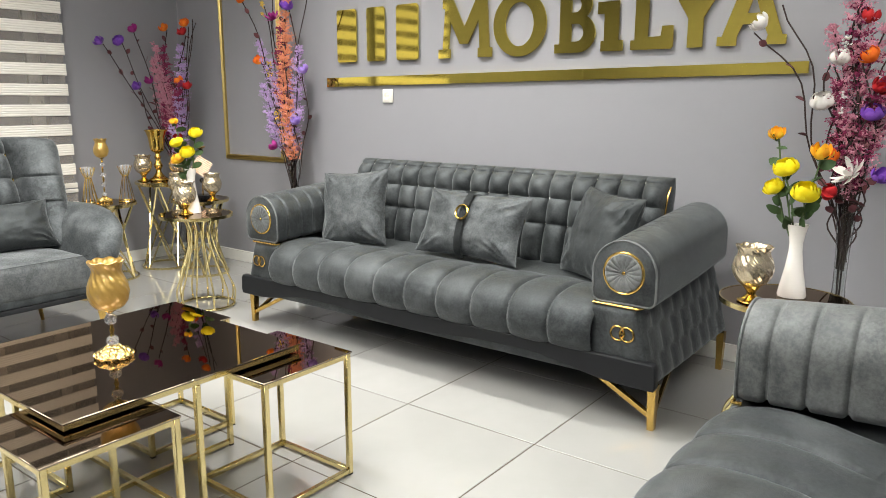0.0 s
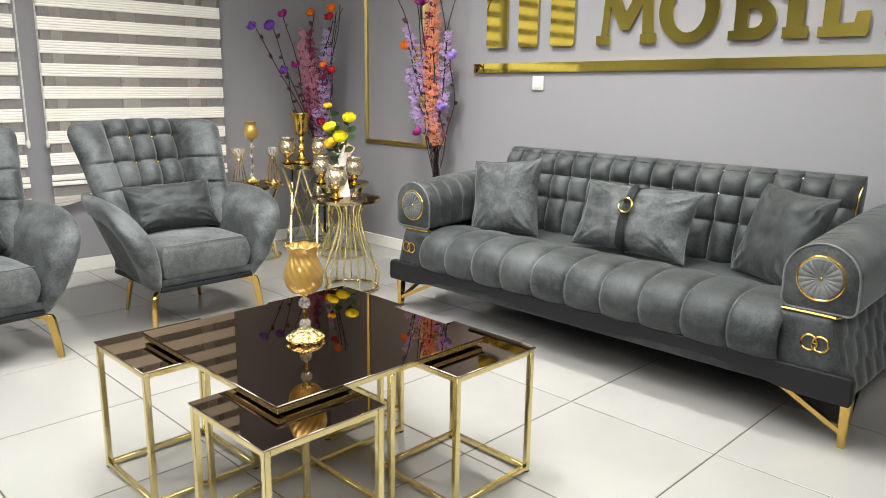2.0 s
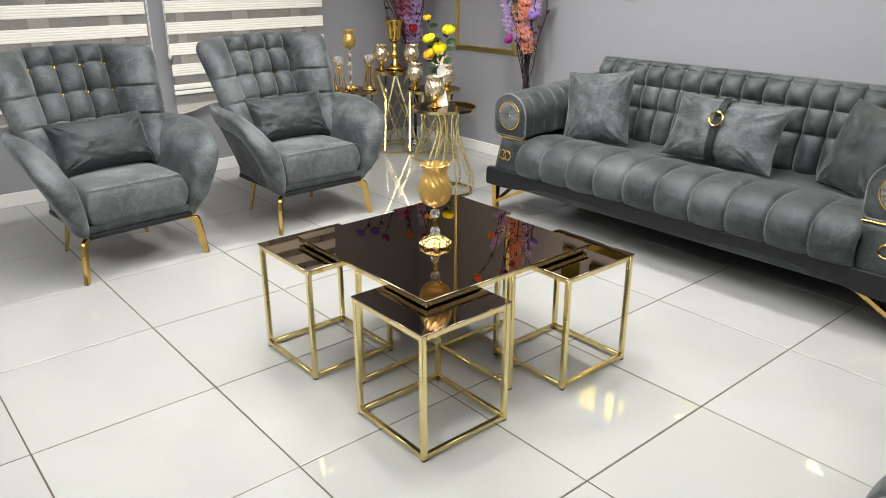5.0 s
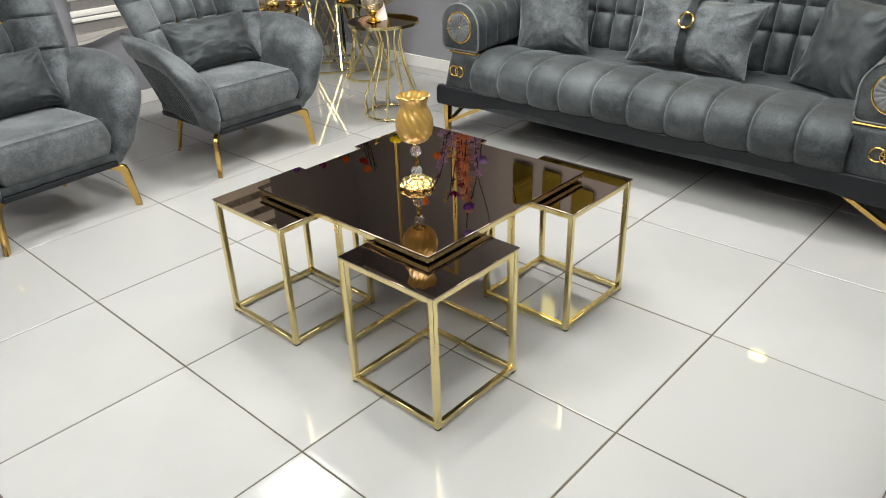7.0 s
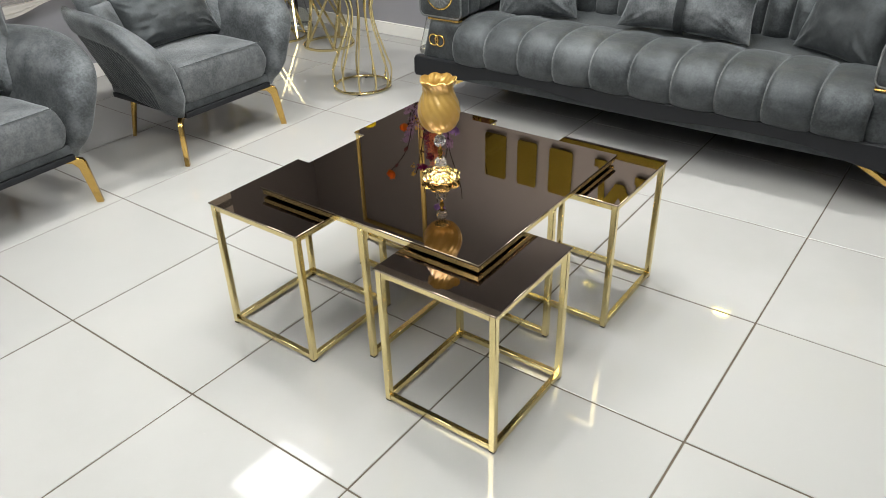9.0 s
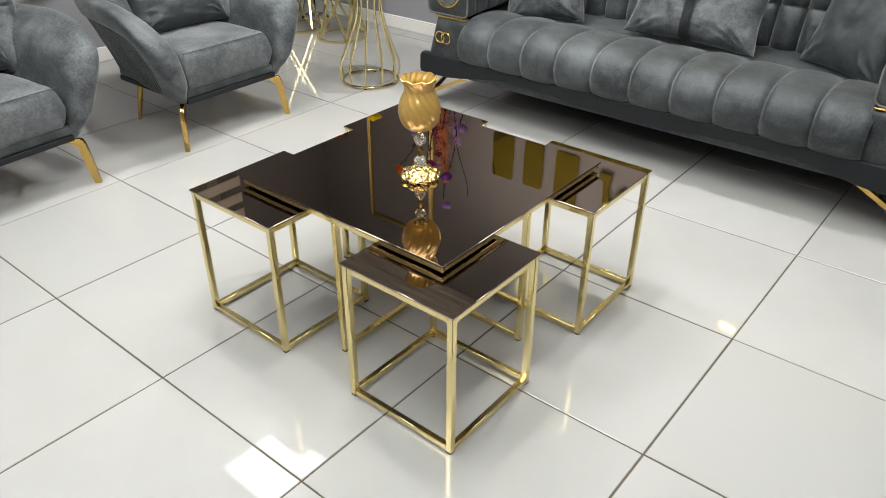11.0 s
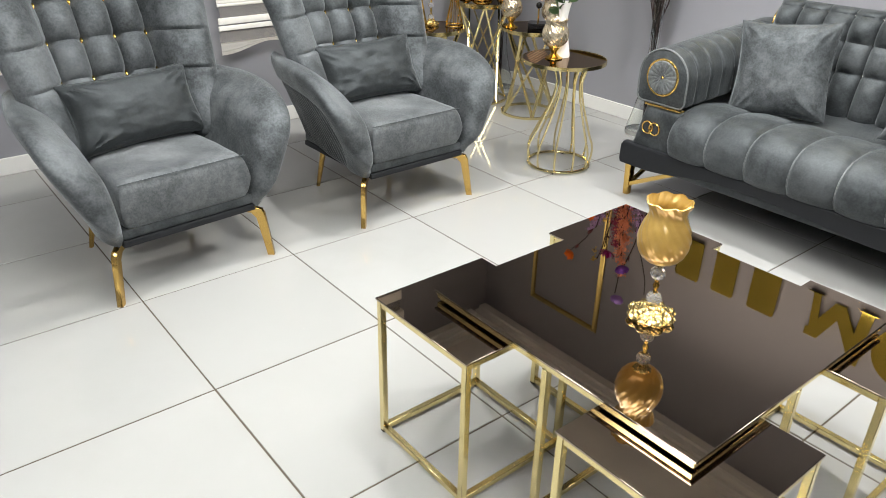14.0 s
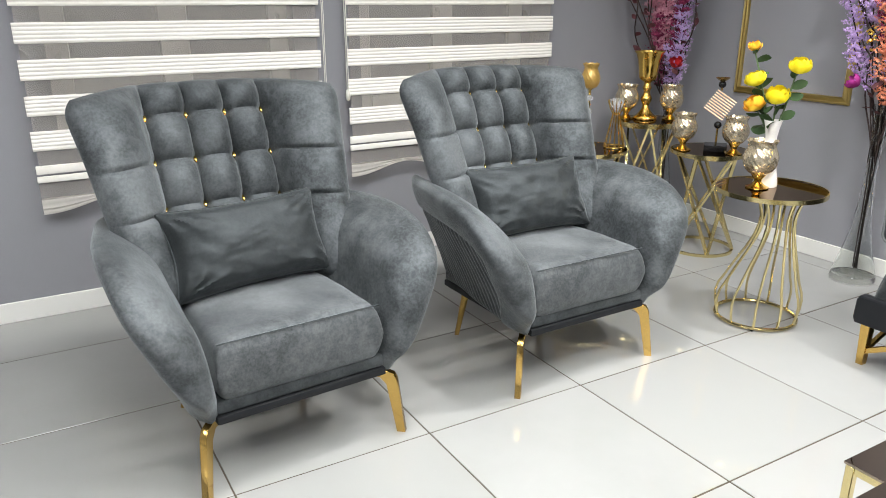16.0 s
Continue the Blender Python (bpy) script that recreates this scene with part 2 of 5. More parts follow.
floor = setting("floor", one_box(XW - 0.2, XE + 0.2, YS - 0.2, YN + 0.2, -0.12, -0.0018), GROUT, "polished white floor tiles with brown grout", "floor")
setting("ceiling", one_box(XW - 0.2, XE + 0.2, YS - 0.2, YN + 0.2, ZC, ZC + 0.15), CEILING, "plain white painted ceiling", "ceiling")
setting("wall_north", one_box(XW - 0.2, XE + 0.2, YN, YN + 0.2, -0.1, ZC), WALL, "smooth grey painted wall behind the sofa", "wall")
setting("wall_east", one_box(XE, XE + 0.2, YS, YN, -0.1, ZC), WALL, "smooth grey painted wall", "wall")
setting("wall_south", one_box(XW, XE, YS - 0.2, YS, -0.1, ZC), WALL, "smooth grey painted wall", "wall")

# the west wall has two window openings
WIN = [(0.13, 1.13), (1.45, 2.44)]
ZS, ZT = 0.72, 2.35
bm = bmesh.new()
ys = [YS] + [y for w in WIN for y in w] + [YN]
for a, b in zip(ys[::2], ys[1::2]):
    box(bm, XW - 0.2, XW, a, b, -0.1, ZC)
for a, b in WIN:
    box(bm, XW - 0.2, XW, a, b, -0.1, ZS)
    box(bm, XW - 0.2, XW, a, b, ZT, ZC)
setting("wall_west", bm, WALL, "smooth grey painted wall with two windows", "wall")

# skirting, cornice
for name, dims in (("baseboard", (XW + 0.012, XE, YN - 0.012, YN, 0, 0.085)), ("baseboard", (XW, XW + 0.012, YS, YN, 0, 0.085)),
                   ("baseboard", (XE - 0.012, XE, YS, YN - 0.012, 0, 0.085)), ("baseboard", (XW + 0.012, XE - 0.012, YS, YS + 0.012, 0, 0.085))):
    setting(name, one_box(*dims, bevel=0.003), SKIRT, "low white tile skirting along the wall", "skirting")
for dims in ((XW, XE, YN - 0.16, YN, 2.9, ZC - 0.001), (XW, XW + 0.16, YS, YN - 0.16, 2.9, ZC - 0.001)):
    bm = bmesh.new()
    x0, x1, y0, y1, z0, z1 = dims
    box(bm, *dims)
    if x1 - x0 > y1 - y0:
        box(bm, x0, x1, y0 + 0.04, y1 - 0.001, z0 - 0.025, z0 - 0.002)
        box(bm, x0, x1, y0 + 0.09, y1 - 0.001, z0 - 0.05, z0 - 0.027)
    else:
        box(bm, x0 + 0.001, x1 - 0.04, y0, y1, z0 - 0.025, z0 - 0.002)
        box(bm, x0 + 0.001, x1 - 0.09, y0, y1, z0 - 0.05, z0 - 0.027)
    setting("trim", bm, CEILING, "stepped white ceiling cornice", "cornice")

# windows with frames and dull panes
PVC = plain("white_window_plastic", (0.62, 0.60, 0.56), 0.4)


def pane_material():
    m, nt, b = material("dull_window_glass")
    c = ramp(nt, noise_of(nt, 1.3, 6, 0.7, distortion=2.0), [(0.3, (0.20, 0.195, 0.19)), (0.7, (0.33, 0.32, 0.31))])
    nt.links.new(c, b.inputs["Base Color"])
    b.inputs["Roughness"].default_value = 0.25
    return m


PANE = pane_material()
for i, (a, b) in enumerate(WIN):
    w = tagged(new("window_%d" % (i + 1)), "white plastic window behind a striped blind", "window", kind="structure")
    bm = bmesh.new()
    x0, x1 = XW - 0.14, XW - 0.08
    mid = (a + b) / 2
    for y in (a, mid - 0.06, b - 0.09):
        box(bm, x0, x1, y, y + (0.12 if y == mid - 0.06 else 0.09), ZS, ZT, 0.004, 1)
    for z in (ZS, ZT - 0.09):
        for y, y2 in ((a + 0.09, mid - 0.06), (mid + 0.06, b - 0.09)):
            box(bm, x0, x1, y, y2, z, z + 0.09, 0.004, 1)
    part("window_frame", bm, PVC, w)
    for y, y2 in ((a + 0.09, mid - 0.06), (mid + 0.06, b - 0.09)):
        part("pane", one_box(x0 + 0.02, x0 + 0.035, y, y2, ZS + 0.09, ZT - 0.09), PANE, w)
    part("window_sill", one_box(XW - 0.08, XW - 0.001, a, b, ZS - 0.001, ZS + 0.02, 0.004), PVC, w)


# ---- ceiling lights ----
def emitter(name, colour, strength):
    m, nt, b = material(name)
    b.inputs["Base Color"].default_value = (0.8, 0.8, 0.8, 1)
    b.inputs["Emission Color"].default_value = (*colour, 1)
    b.inputs["Emission Strength"].default_value = strength
    return m


# Panels after the first are added out of view to brighten the room.
for x, y, size, power in LED_AND_FILL_AT:
    LED = emitter("led_panel", (0.965, 0.98, 0.975), power)
    e = size / 2
    lp = thing("ceiling_light", "square white recessed ceiling light panel out of view, switched on", "ceiling light", pose(x, y, ZC), "ceiling lights")
    bm = bmesh.new()
    for d in ((-e, e, -e, -e + 0.02), (-e, e, e - 0.02, e), (-e, -e + 0.02, -e + 0.02, e - 0.02), (e - 0.02, e, -e + 0.02, e - 0.02)):
        box(bm, *d, -0.02, -0.002)
    part("frame", bm, WHITE_PLASTIC, lp)
    part("diffuser", one_box(-e + 0.02, e - 0.02, -e + 0.02, e - 0.02, -0.012, -0.003), LED, lp)

# Each unseen spot gets a trim ring as its fixture.
for x, y, power in UNSEEN_SPOT_AT:
    dl = thing("downlight", "small round white recessed downlight out of view, placed to light the room", "downlight", pose(x, y, ZC), "ceiling downlights")
    bm = rings(bmesh.new(), [circle(0, 0, -0.001, 0.095), circle(0, 0, -0.010, 0.090), circle(0, 0, -0.008, 0.062), circle(0, 0, -0.001, 0.060)], False)
    part("trim_ring", bm, WHITE_PLASTIC, dl)
    lamp_ = bpy.data.lights.new("unseen_spot_lamp", "SPOT")
    lamp_.energy, lamp_.spot_size, lamp_.spot_blend, lamp_.shadow_soft_size = power, radians(128), 1.0, 0.07
    lamp_.color = (0.97, 0.98, 0.965)
    lo_ = link("lamp", lamp_, dl)
    lo_.location = (0, 0, -0.03)

# ---- coffee table and its four small tables ----
def frame_bar(parent, a, b, w=0.0085, name="bar"):
    a, b = Vector(a), Vector(b)
    lo = [min(p, q) - w for p, q in zip(a, b)]
    hi = [max(p, q) + w for p, q in zip(a, b)]
    return part(name, one_box(lo[0], hi[0], lo[1], hi[1], lo[2], hi[2], 0.0012, 1), GOLD_PALE, parent)


def small_table(m):
    t = thing("nesting_table", "small square nesting table, champagne gold frame, bronze mirror top", "side table", m, "small tables round the coffee table")
    h, w, z = 0.175, 0.0085, 0.42
    q = h - w
    for sx in (-1, 1):
        for sy in (-1, 1):
            leg = part("leg", one_box(sx * q - w, sx * q + w, sy * q - w, sy * q + w, 0.004, z - 0.0005, 0.0012, 1), GOLD_PALE, t)
            part("foot", one_box(sx * q - w * 0.9, sx * q + w * 0.9, sy * q - w * 0.9, sy * q + w * 0.9, 0, 0.0045), BLACK, leg)
    for zz in (0.006 + w, z - w):
        for s in (-1, 1):
            frame_bar(t, (-q + 2 * w, s * q, zz), (q - 2 * w, s * q, zz), w - 0.0006)
            frame_bar(t, (s * q, -q + 2 * w, zz), (s * q, q - 2 * w, zz), w - 0.0006)
    part("tabletop", one_box(-h - 0.003, h + 0.003, -h - 0.003, h + 0.003, z, z + 0.006, 0.0011, 1), BRONZE, t, "bronze mirror glass top")
    return t


CX, CY = -2.136, 1.105
d = 0.971 / 2 - 0.175
st = small_table(pose(CX - d, CY - d, 0))
for sx, sy in ((1, -1), (1, 1), (-1, 1)):
    copy_thing(st, pose(CX + sx * d, CY + sy * d, 0))

ct = thing("coffee_table", "square coffee table with a bronze mirror top and gold frame", "coffee table", pose(CX - 0.012, CY + 0.004, 0))
h, w = 0.375, 0.0085
for sx, sy in ((0, -1), (1, 0), (0, 1), (-1, 0)):
    lx, ly = sx * (h - w), sy * (h - w)
    leg = part("leg", one_box(lx - w, lx + w, ly - w, ly + w, 0.004, 0.4315, 0.0012, 1), GOLD_PALE, ct)
    part("foot", one_box(lx - w * 0.9, lx + w * 0.9, ly - w * 0.9, ly + w * 0.9, 0, 0.0045), BLACK, leg)
frame_bar(ct, (-h + 3 * w, 0, 0.0145), (h - 3 * w, 0, 0.0145), w - 0.0006, "crossbar")
for s in (-1, 1):
    frame_bar(ct, (0, s * (2 * w), 0.0145), (0, s * (h - 3 * w), 0.0145), w - 0.0006, "crossbar")
for s in (-1, 1):
    frame_bar(ct, (-h + w, s * (h - w), 0.4405), (h - w, s * (h - w), 0.4405), w - 0.0006, "top_rail")
    frame_bar(ct, (s * (h - w), -h + 3 * w, 0.4405), (s * (h - w), h - 3 * w, 0.4405), w - 0.0006, "top_rail")
part("underside", one_box(-h + 2 * w, h - 2 * w, -h + 2 * w, h - 2 * w, 0.436, 0.4485), BLACK, ct, "black board under the top")
part("tabletop", one_box(-h - 0.004, h + 0.004, -h - 0.004, h + 0.004, 0.4485, 0.455, 0.0012, 1), BRONZE, ct, "bronze mirror glass top")

# ---- sofas ----
def rosette(parent, x, y, z, r, first):
    """The pleated round end of an arm, in a gold ring, facing -y."""
    bm = bmesh.new()
    n = 72
    loops = []
    for rr, dy in ((r, 0.0), (r * 0.9, -0.010), (r * 0.6, -0.013), (r * 0.3, -0.010), (r * 0.1, -0.004), (0.002, -0.003)):
        loops.append([(x + rr * cos(2 * pi * k / n), y + dy - 0.0035 * abs(sin(9 * 2 * pi * k / n)) * min(1, rr / r + 0.2) * (rr > 0.003), z + rr * sin(2 * pi * k / n)) for k in range(n)])
    rings(bm, loops, True)
    disc = part("rosette", bm, VELVET_PALE, parent, "pleated pale grey velvet rosette")
    bm = bmesh.new()
    tube(bm, [(x + r * cos(2 * pi * k / 48), y - 0.004, z + r * sin(2 * pi * k / 48)) for k in range(48)], 0.0055, 8, True)
    part("ring", bm, GOLD, disc, "gold ring")
    bm = bmesh.new()
    lathe(bm, [(0.007, 0), (0.007, 0.003), (0.004, 0.006)], 12)
    bmesh.ops.transform(bm, matrix=pose(x, y - 0.004, z, 90, 0, 0), verts=bm.verts)
    part("button", bm, GOLD, disc)


def emblem(parent, x, y, z, s=1.0):
    """Two linked gold rings with a short bar, a plain ornament."""
    bm = bmesh.new()
    for sx in (-1, 1):
        tube(bm, [(x + sx * 0.019 * s + 0.027 * s * cos(2 * pi * k / 32), y - 0.004 - 0.001 * sx, z + 0.027 * s * sin(2 * pi * k / 32)) for k in range(32)], 0.004 * s, 6, True)
    box(bm, x - 0.009 * s, x + 0.009 * s, y - 0.006, y - 0.001, z - 0.003, z + 0.003)
    part("emblem", bm, GOLD, parent, "linked gold rings")


def arm_section(hw, top, bot, n=22):
    pts = []
    for k in range(n + 1):
        a = pi * k / n
        pts.append((hw * cos(a), top - hw + hw * sin(a)))
    for k in range(1, 7):
        a = pi + pi / 2 * k / 6
        pts.append((-hw + 0.03 + 0.03 * cos(a), bot + 0.03 + 0.03 * sin(a)))
    for k in range(1, 7):
        a = 1.5 * pi + pi / 2 * k / 6
        pts.append((hw - 0.03 + 0.03 * cos(a), bot + 0.03 + 0.03 * sin(a)))
    return pts


def sofa(label, H, m, arm_mat=None, channels=10):
    s = thing("sofa", label, "sofa", m, "sofas")
    inner = H - 0.245                                   # half-width between the arms
    # body with splayed ends
    bm = bmesh.new()
    rings(bm, [[(-H + 0.02, 0.03, 0.18), (H - 0.02, 0.03, 0.18), (H - 0.02, 0.88, 0.18), (-H + 0.02, 0.88, 0.18)],
               [(-H + 0.09, 0.035, 0.44), (H - 0.09, 0.035, 0.44), (H - 0.09, 0.87, 0.46), (-H + 0.09, 0.87, 0.46)]])
    part("body", bm, VELVET, s)
    for sx in (-1, 1):
        # tufted end panels
        def c(u, v, sx=sx):
            zz = 0.325 + 0.147 * v
            y = 0.44 + 0.44 * u
            return (sx * (H - 0.018 - (zz - 0.18) * 0.265), y, zz + 0.02 * (u + 1) * (v + 1) / 4)

        def relief(u, v):
            y, z = 0.44 * u, 0.147 * (v + 1)
            row = min(2, int(z / 0.098))
            col = abs(sin(pi * (y / 0.11 + 0.5 * (row % 2) + 0.35 * z))) ** 0.5
            return 0.011 * col * (0.5 + 0.5 * abs(sin(pi * z / 0.098)) ** 0.5) - 0.005
        bm = bmesh.new()
        cushion(bm, c, lambda u, v, sx=sx: (sx, 0, 0.26), 0.032, 60, 26, 40, 20, relief)
        part("side_panel", bm, VELVET, s, "button-tufted end panel")
        # front corner plate
        bm = bmesh.new()
        x0, x1, x2 = sx * (inner - 0.02), sx * (H - 0.005), sx * (H - 0.085)

        def cf(u, v, x0=x0, x1=x1, x2=x2):
            a, zz = (u + 1) / 2, 0.318 + 0.142 * v
            return (x0 + a * ((x1 + (x2 - x1) * (zz - 0.176) / 0.284) - x0), 0.012, zz)
        cushion(bm, cf, lambda u, v: (0, -1, 0), 0.05, 14, 14, 20, 20)
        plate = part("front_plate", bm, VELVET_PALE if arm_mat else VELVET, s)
        emblem(plate, sx * (H - 0.13), -0.013, 0.365)
        # arm: a soft roll, rising a little to the back
        sec = arm_section(0.126, 0.714, 0.472)
        loops = []
        L = 0.86
        ys_ = [0, 0.004, 0.012, 0.03] + [0.03 + (L - 0.06) * k / 150 for k in range(1, 151)] + [L - 0.012, L - 0.003, L]
        for y in ys_:
            e = min(1, math.sqrt(max(0, 1 - (1 - min(1, y / 0.03)) ** 2)) * 0.07 + 0.93) if y < 0.03 else 1
            if y > L - 0.06:
                e = 0.55 + 0.45 * math.sqrt(max(0, 1 - ((y - L + 0.06) / 0.06) ** 2))
            seam = (0.085 if arm_mat else 0.045) * math.exp(-(((y - 0.03) % 0.0905 - 0.045) / 0.0065) ** 2) if 0.06 < y < L - 0.08 else 0
            grow = 1 + 0.03 * sin(pi * min(1, y / L)) + 0.02 * y
            lift = 0.055 * y / L
            loops.append([(sx * (H - 0.141) + px * e * (grow - seam * smooth01(0.03, -0.06, px * sx)), y, lift + 0.592 + (pz - 0.592) * e * (grow - seam * smooth01(0.03, -0.06, px * sx))) for px, pz in sec])
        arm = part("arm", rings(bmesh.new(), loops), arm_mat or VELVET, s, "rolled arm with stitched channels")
        rosette(arm, sx * (H - 0.141), 0.002, 0.592, 0.077, sx)
        bm = bmesh.new()
        tube(bm, [(sx * (H - 0.141) + px * 0.985, 0.003, 0.592 + (pz - 0.592) * 0.985) for px, pz in sec], 0.0045, 6, True)
        part("piping", bm, arm_mat or VELVET_PALE, arm)
        bm = bmesh.new()
        xo, xi = sx * (H - 0.022), sx * (inner - 0.012)
        tube(bm, [(xi, 0.02, 0.467), (xi, -0.004, 0.466), (sx * (H - 0.075), -0.006, 0.466), (sx * (H - 0.066), 0.01, 0.467), (sx * (H - 0.075), 0.86, 0.518)], 0.005, 6)
        part("trim_strip", bm, GOLD, arm, "thin gold strip")
    # channelled seat with a rolled front
    prof = [(0.05, 0.262), (0.0, 0.262), (-0.035, 0.272), (-0.058, 0.305), (-0.066, 0.345), (-0.060, 0.385), (-0.043, 0.42), (-0.015, 0.447), (0.03, 0.468), (0.09, 0.479), (0.16, 0.481), (0.23, 0.475), (0.29, 0.462), (0.33, 0.45), (0.36, 0.447), (0.5, 0.447), (0.66, 0.445)]
    pitch = 2 * inner / channels

    def ps(v):
        f = v * (len(prof) - 1)
        i = min(int(f), len(prof) - 2)
        a, b = Vector(prof[i]), Vector(prof[i + 1])
        return a.lerp(b, f - i), (b - a).normalized()

    def seat_fn(u, v):
        x = -inner + 2 * inner * u
        p, d_ = ps(v)
        k = abs(sin(pi * (x + inner) / pitch))
        amp = 0.024 * smooth01(0.02, 0.22, v) * (1 - smooth01(0.72, 0.86, v))
        off = amp * (k ** 0.32 - 0.8) + 0.004 * noise.noise(Vector((x * 5, v * 6, H)))
        return (x, p.x - d_.y * off, p.y + d_.x * off)
    part("seat", sheet(bmesh.new(), seat_fn, channels * 16, 52), VELVET, s, "seat with a channelled, rolled front edge")
    for k in range(1, channels):
        x = -inner + pitch * k
        bm = bmesh.new()
        tube(bm, [(x, q.x - dd.y * -0.0158, q.y + dd.x * -0.0158) for q, dd in (ps(v / 40) for v in range(6, 31))], 0.0027, 5)
        part("seam", bm, VELVET_PALE, s)
    # lacquered rail with a waved lower edge
    top_ = [(-H + 0.0, 0.262), (H - 0.0, 0.262)]
    low = []
    for k in range(61):
        x = H - 2 * H * k / 60
        a = abs(x) / H
        low.append((x, 0.176 + 0.05 * smooth01(0.90, 0.55, a) - 0.032 * smooth01(0.42, 0.0, a)))
    me = flat_shape("front_rail", [[(-H - 0.004, 0.255), (-H + 0.004, 0.268), (H - 0.004, 0.268), (H + 0.004, 0.255), (H + 0.006, 0.19)] + low + [(-H - 0.006, 0.19)]], 0.03, BLACK, 0.006)
    rail = part("front_rail", me, BLACK, s, "black lacquered rail with a waved edge")
    rail.location = (0, -0.012, 0)
    part("apron", one_box(-H + 0.1, H - 0.1, 0.02, 0.05, 0.165, 0.26, 0.01), VELVET, s)
    # legs
    for sx in (-1, 1):
        for y, front in ((0.03, True), (0.84, False)):
            bm = bmesh.new()
            x = sx * (H - 0.015)
            rings(bm, [[(x - 0.012, y - 0.014, 0), (x + 0.012, y - 0.014, 0), (x + 0.012, y + 0.014, 0), (x - 0.012, y + 0.014, 0)],
                       [(x - 0.017, y - 0.018, 0.178), (x + 0.017, y - 0.018, 0.178), (x + 0.017, y + 0.018, 0.178), (x - 0.017, y + 0.018, 0.178)]])
            if front:
                tube(bm, [(x, y, 0.05), (x - sx * 0.24, y + 0.01, 0.172)], 0.011, square=0.009)
                tube(bm, [(x, y + 0.01, 0.05), (x - sx * 0.02, y + 0.22, 0.172)], 0.007, square=0.008)
            part("leg", bm, GOLD, s, "gold metal leg with a slanted brace" if front else "gold metal leg")
    # deep-buttoned back: square tufts, plain flutes under the lowest buttons
    B = inner + 0.012
    px = 2 * B / 16
    ROWS = (0.842, 0.738, 0.615)

    def bc(u, v):
        return (B * u, 0.672 + 0.055 * v, 0.640 + 0.238 * v)

    def cell(z):
        """Swell between two rows of buttons, 0 on the rows."""
        if z > ROWS[0]:
            return min(1, (z - ROWS[0]) / 0.035)
        for hi, lo in zip(ROWS, ROWS[1:]):
            if z >= lo:
                return sin(pi * (z - lo) / (hi - lo))
        return min(1, (ROWS[-1] - z) / 0.06)

    def br(u, v):
        x, z = B * u, 0.640 + 0.238 * v
        k = abs(sin(pi * x / px)) ** 0.5
        q = max(0, cell(z)) ** 0.45
        dx = (x / px - round(x / px)) * px
        dip = sum(math.exp(-(dx * dx + (z - r) ** 2) / 0.011 ** 2) for r in ROWS)
        return 0.046 * (k * (0.36 + 0.64 * q) - 0.55) - 0.012 * dip
    bm = bmesh.new()
    cushion(bm, bc, lambda u, v: (0, -1, 0.2), 0.17, 288, 84, 60, 7, br)
    back = part("backrest", bm, VELVET, s, "deep-buttoned backrest")
    bb = bmesh.new()
    bmesh.ops.create_icosphere(bb, subdivisions=1, radius=0.0065)
    btn = mesh_of(bb, metal("crystal_button", (0.62, 0.61, 0.58), 0.15) if "crystal_button" not in bpy.data.materials else bpy.data.materials["crystal_button"], "button")
    for z in ROWS:
        v = (z - 0.640) / 0.238
        for i in range(-7, 8):
            o = link("button", btn, back)
            o.location = Vector(bc(i * px / B, v)) + Vector((0, -1, 0.2)).normalized() * ((0.085 - 0.0373) * math.sqrt(1 - abs(v) ** 7) + 0.006)
    for sx in (-1, 1):
        bm = bmesh.new()
        tube(bm, [(sx * (B - 0.004), 0.665 + 0.055 * v - 0.05, 0.635 + 0.225 * v) for v in (-0.2, 0.1, 0.4, 0.6, 0.75)] + [(sx * (B - 0.004), 0.69, 0.838)], 0.004, 6)
        part("trim_strip", bm, GOLD, back, "thin gold piping")
    return s


HS = 1.168
main_sofa = sofa("dark grey velvet three-seat sofa with rolled arms and gold legs", HS, pose(-2.148, 2.485, 0))
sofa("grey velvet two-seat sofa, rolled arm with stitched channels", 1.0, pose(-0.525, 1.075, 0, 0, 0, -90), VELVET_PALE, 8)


# ---- scatter cushions ----
def pillow_mesh(w, h, t, mat, seed, crease=0.006):
    def c(u, v):
        pinch = 1 - 0.09 * (1 - u * u) * (abs(v) ** 3) - 0.0
        pin2 = 1 - 0.09 * (1 - v * v) * (abs(u) ** 3)
        return (w / 2 * u * pin2, 0, h / 2 * v * pinch)

    def th(u, v):
        return t * (1 - u * u) ** 0.45 * (1 - v * v) ** 0.45 + 0.010

    def f(u, v):
        a = noise.noise(Vector((u * 2.1, v * 2.1, seed)))
        b = noise.noise(Vector((u * 5, v * 4, seed + 7)))
        edge = max(abs(u), abs(v))
        c2 = noise.noise(Vector((u * 7 + v * 3, v * 6 - u * 2, seed + 3)))
        wr = (1 - abs(sin(9 * math.atan2(1.02 - abs(v), 1.02 - abs(u)) + 2.5 * a))) * smooth01(0.35, 0.85, min(abs(u), abs(v)) + 0.25 * edge) * (1 - smooth01(0.95, 1, edge))
        return crease * (1.3 * a + 0.7 * b + 1.6 * wr + 0.6 * abs(c2))
    bm = cushion(bmesh.new(), c, lambda u, v: (0, -1, 0), th, 52, 44, 10, 10, f, f)
    return mesh_of(bm, mat, "cover")


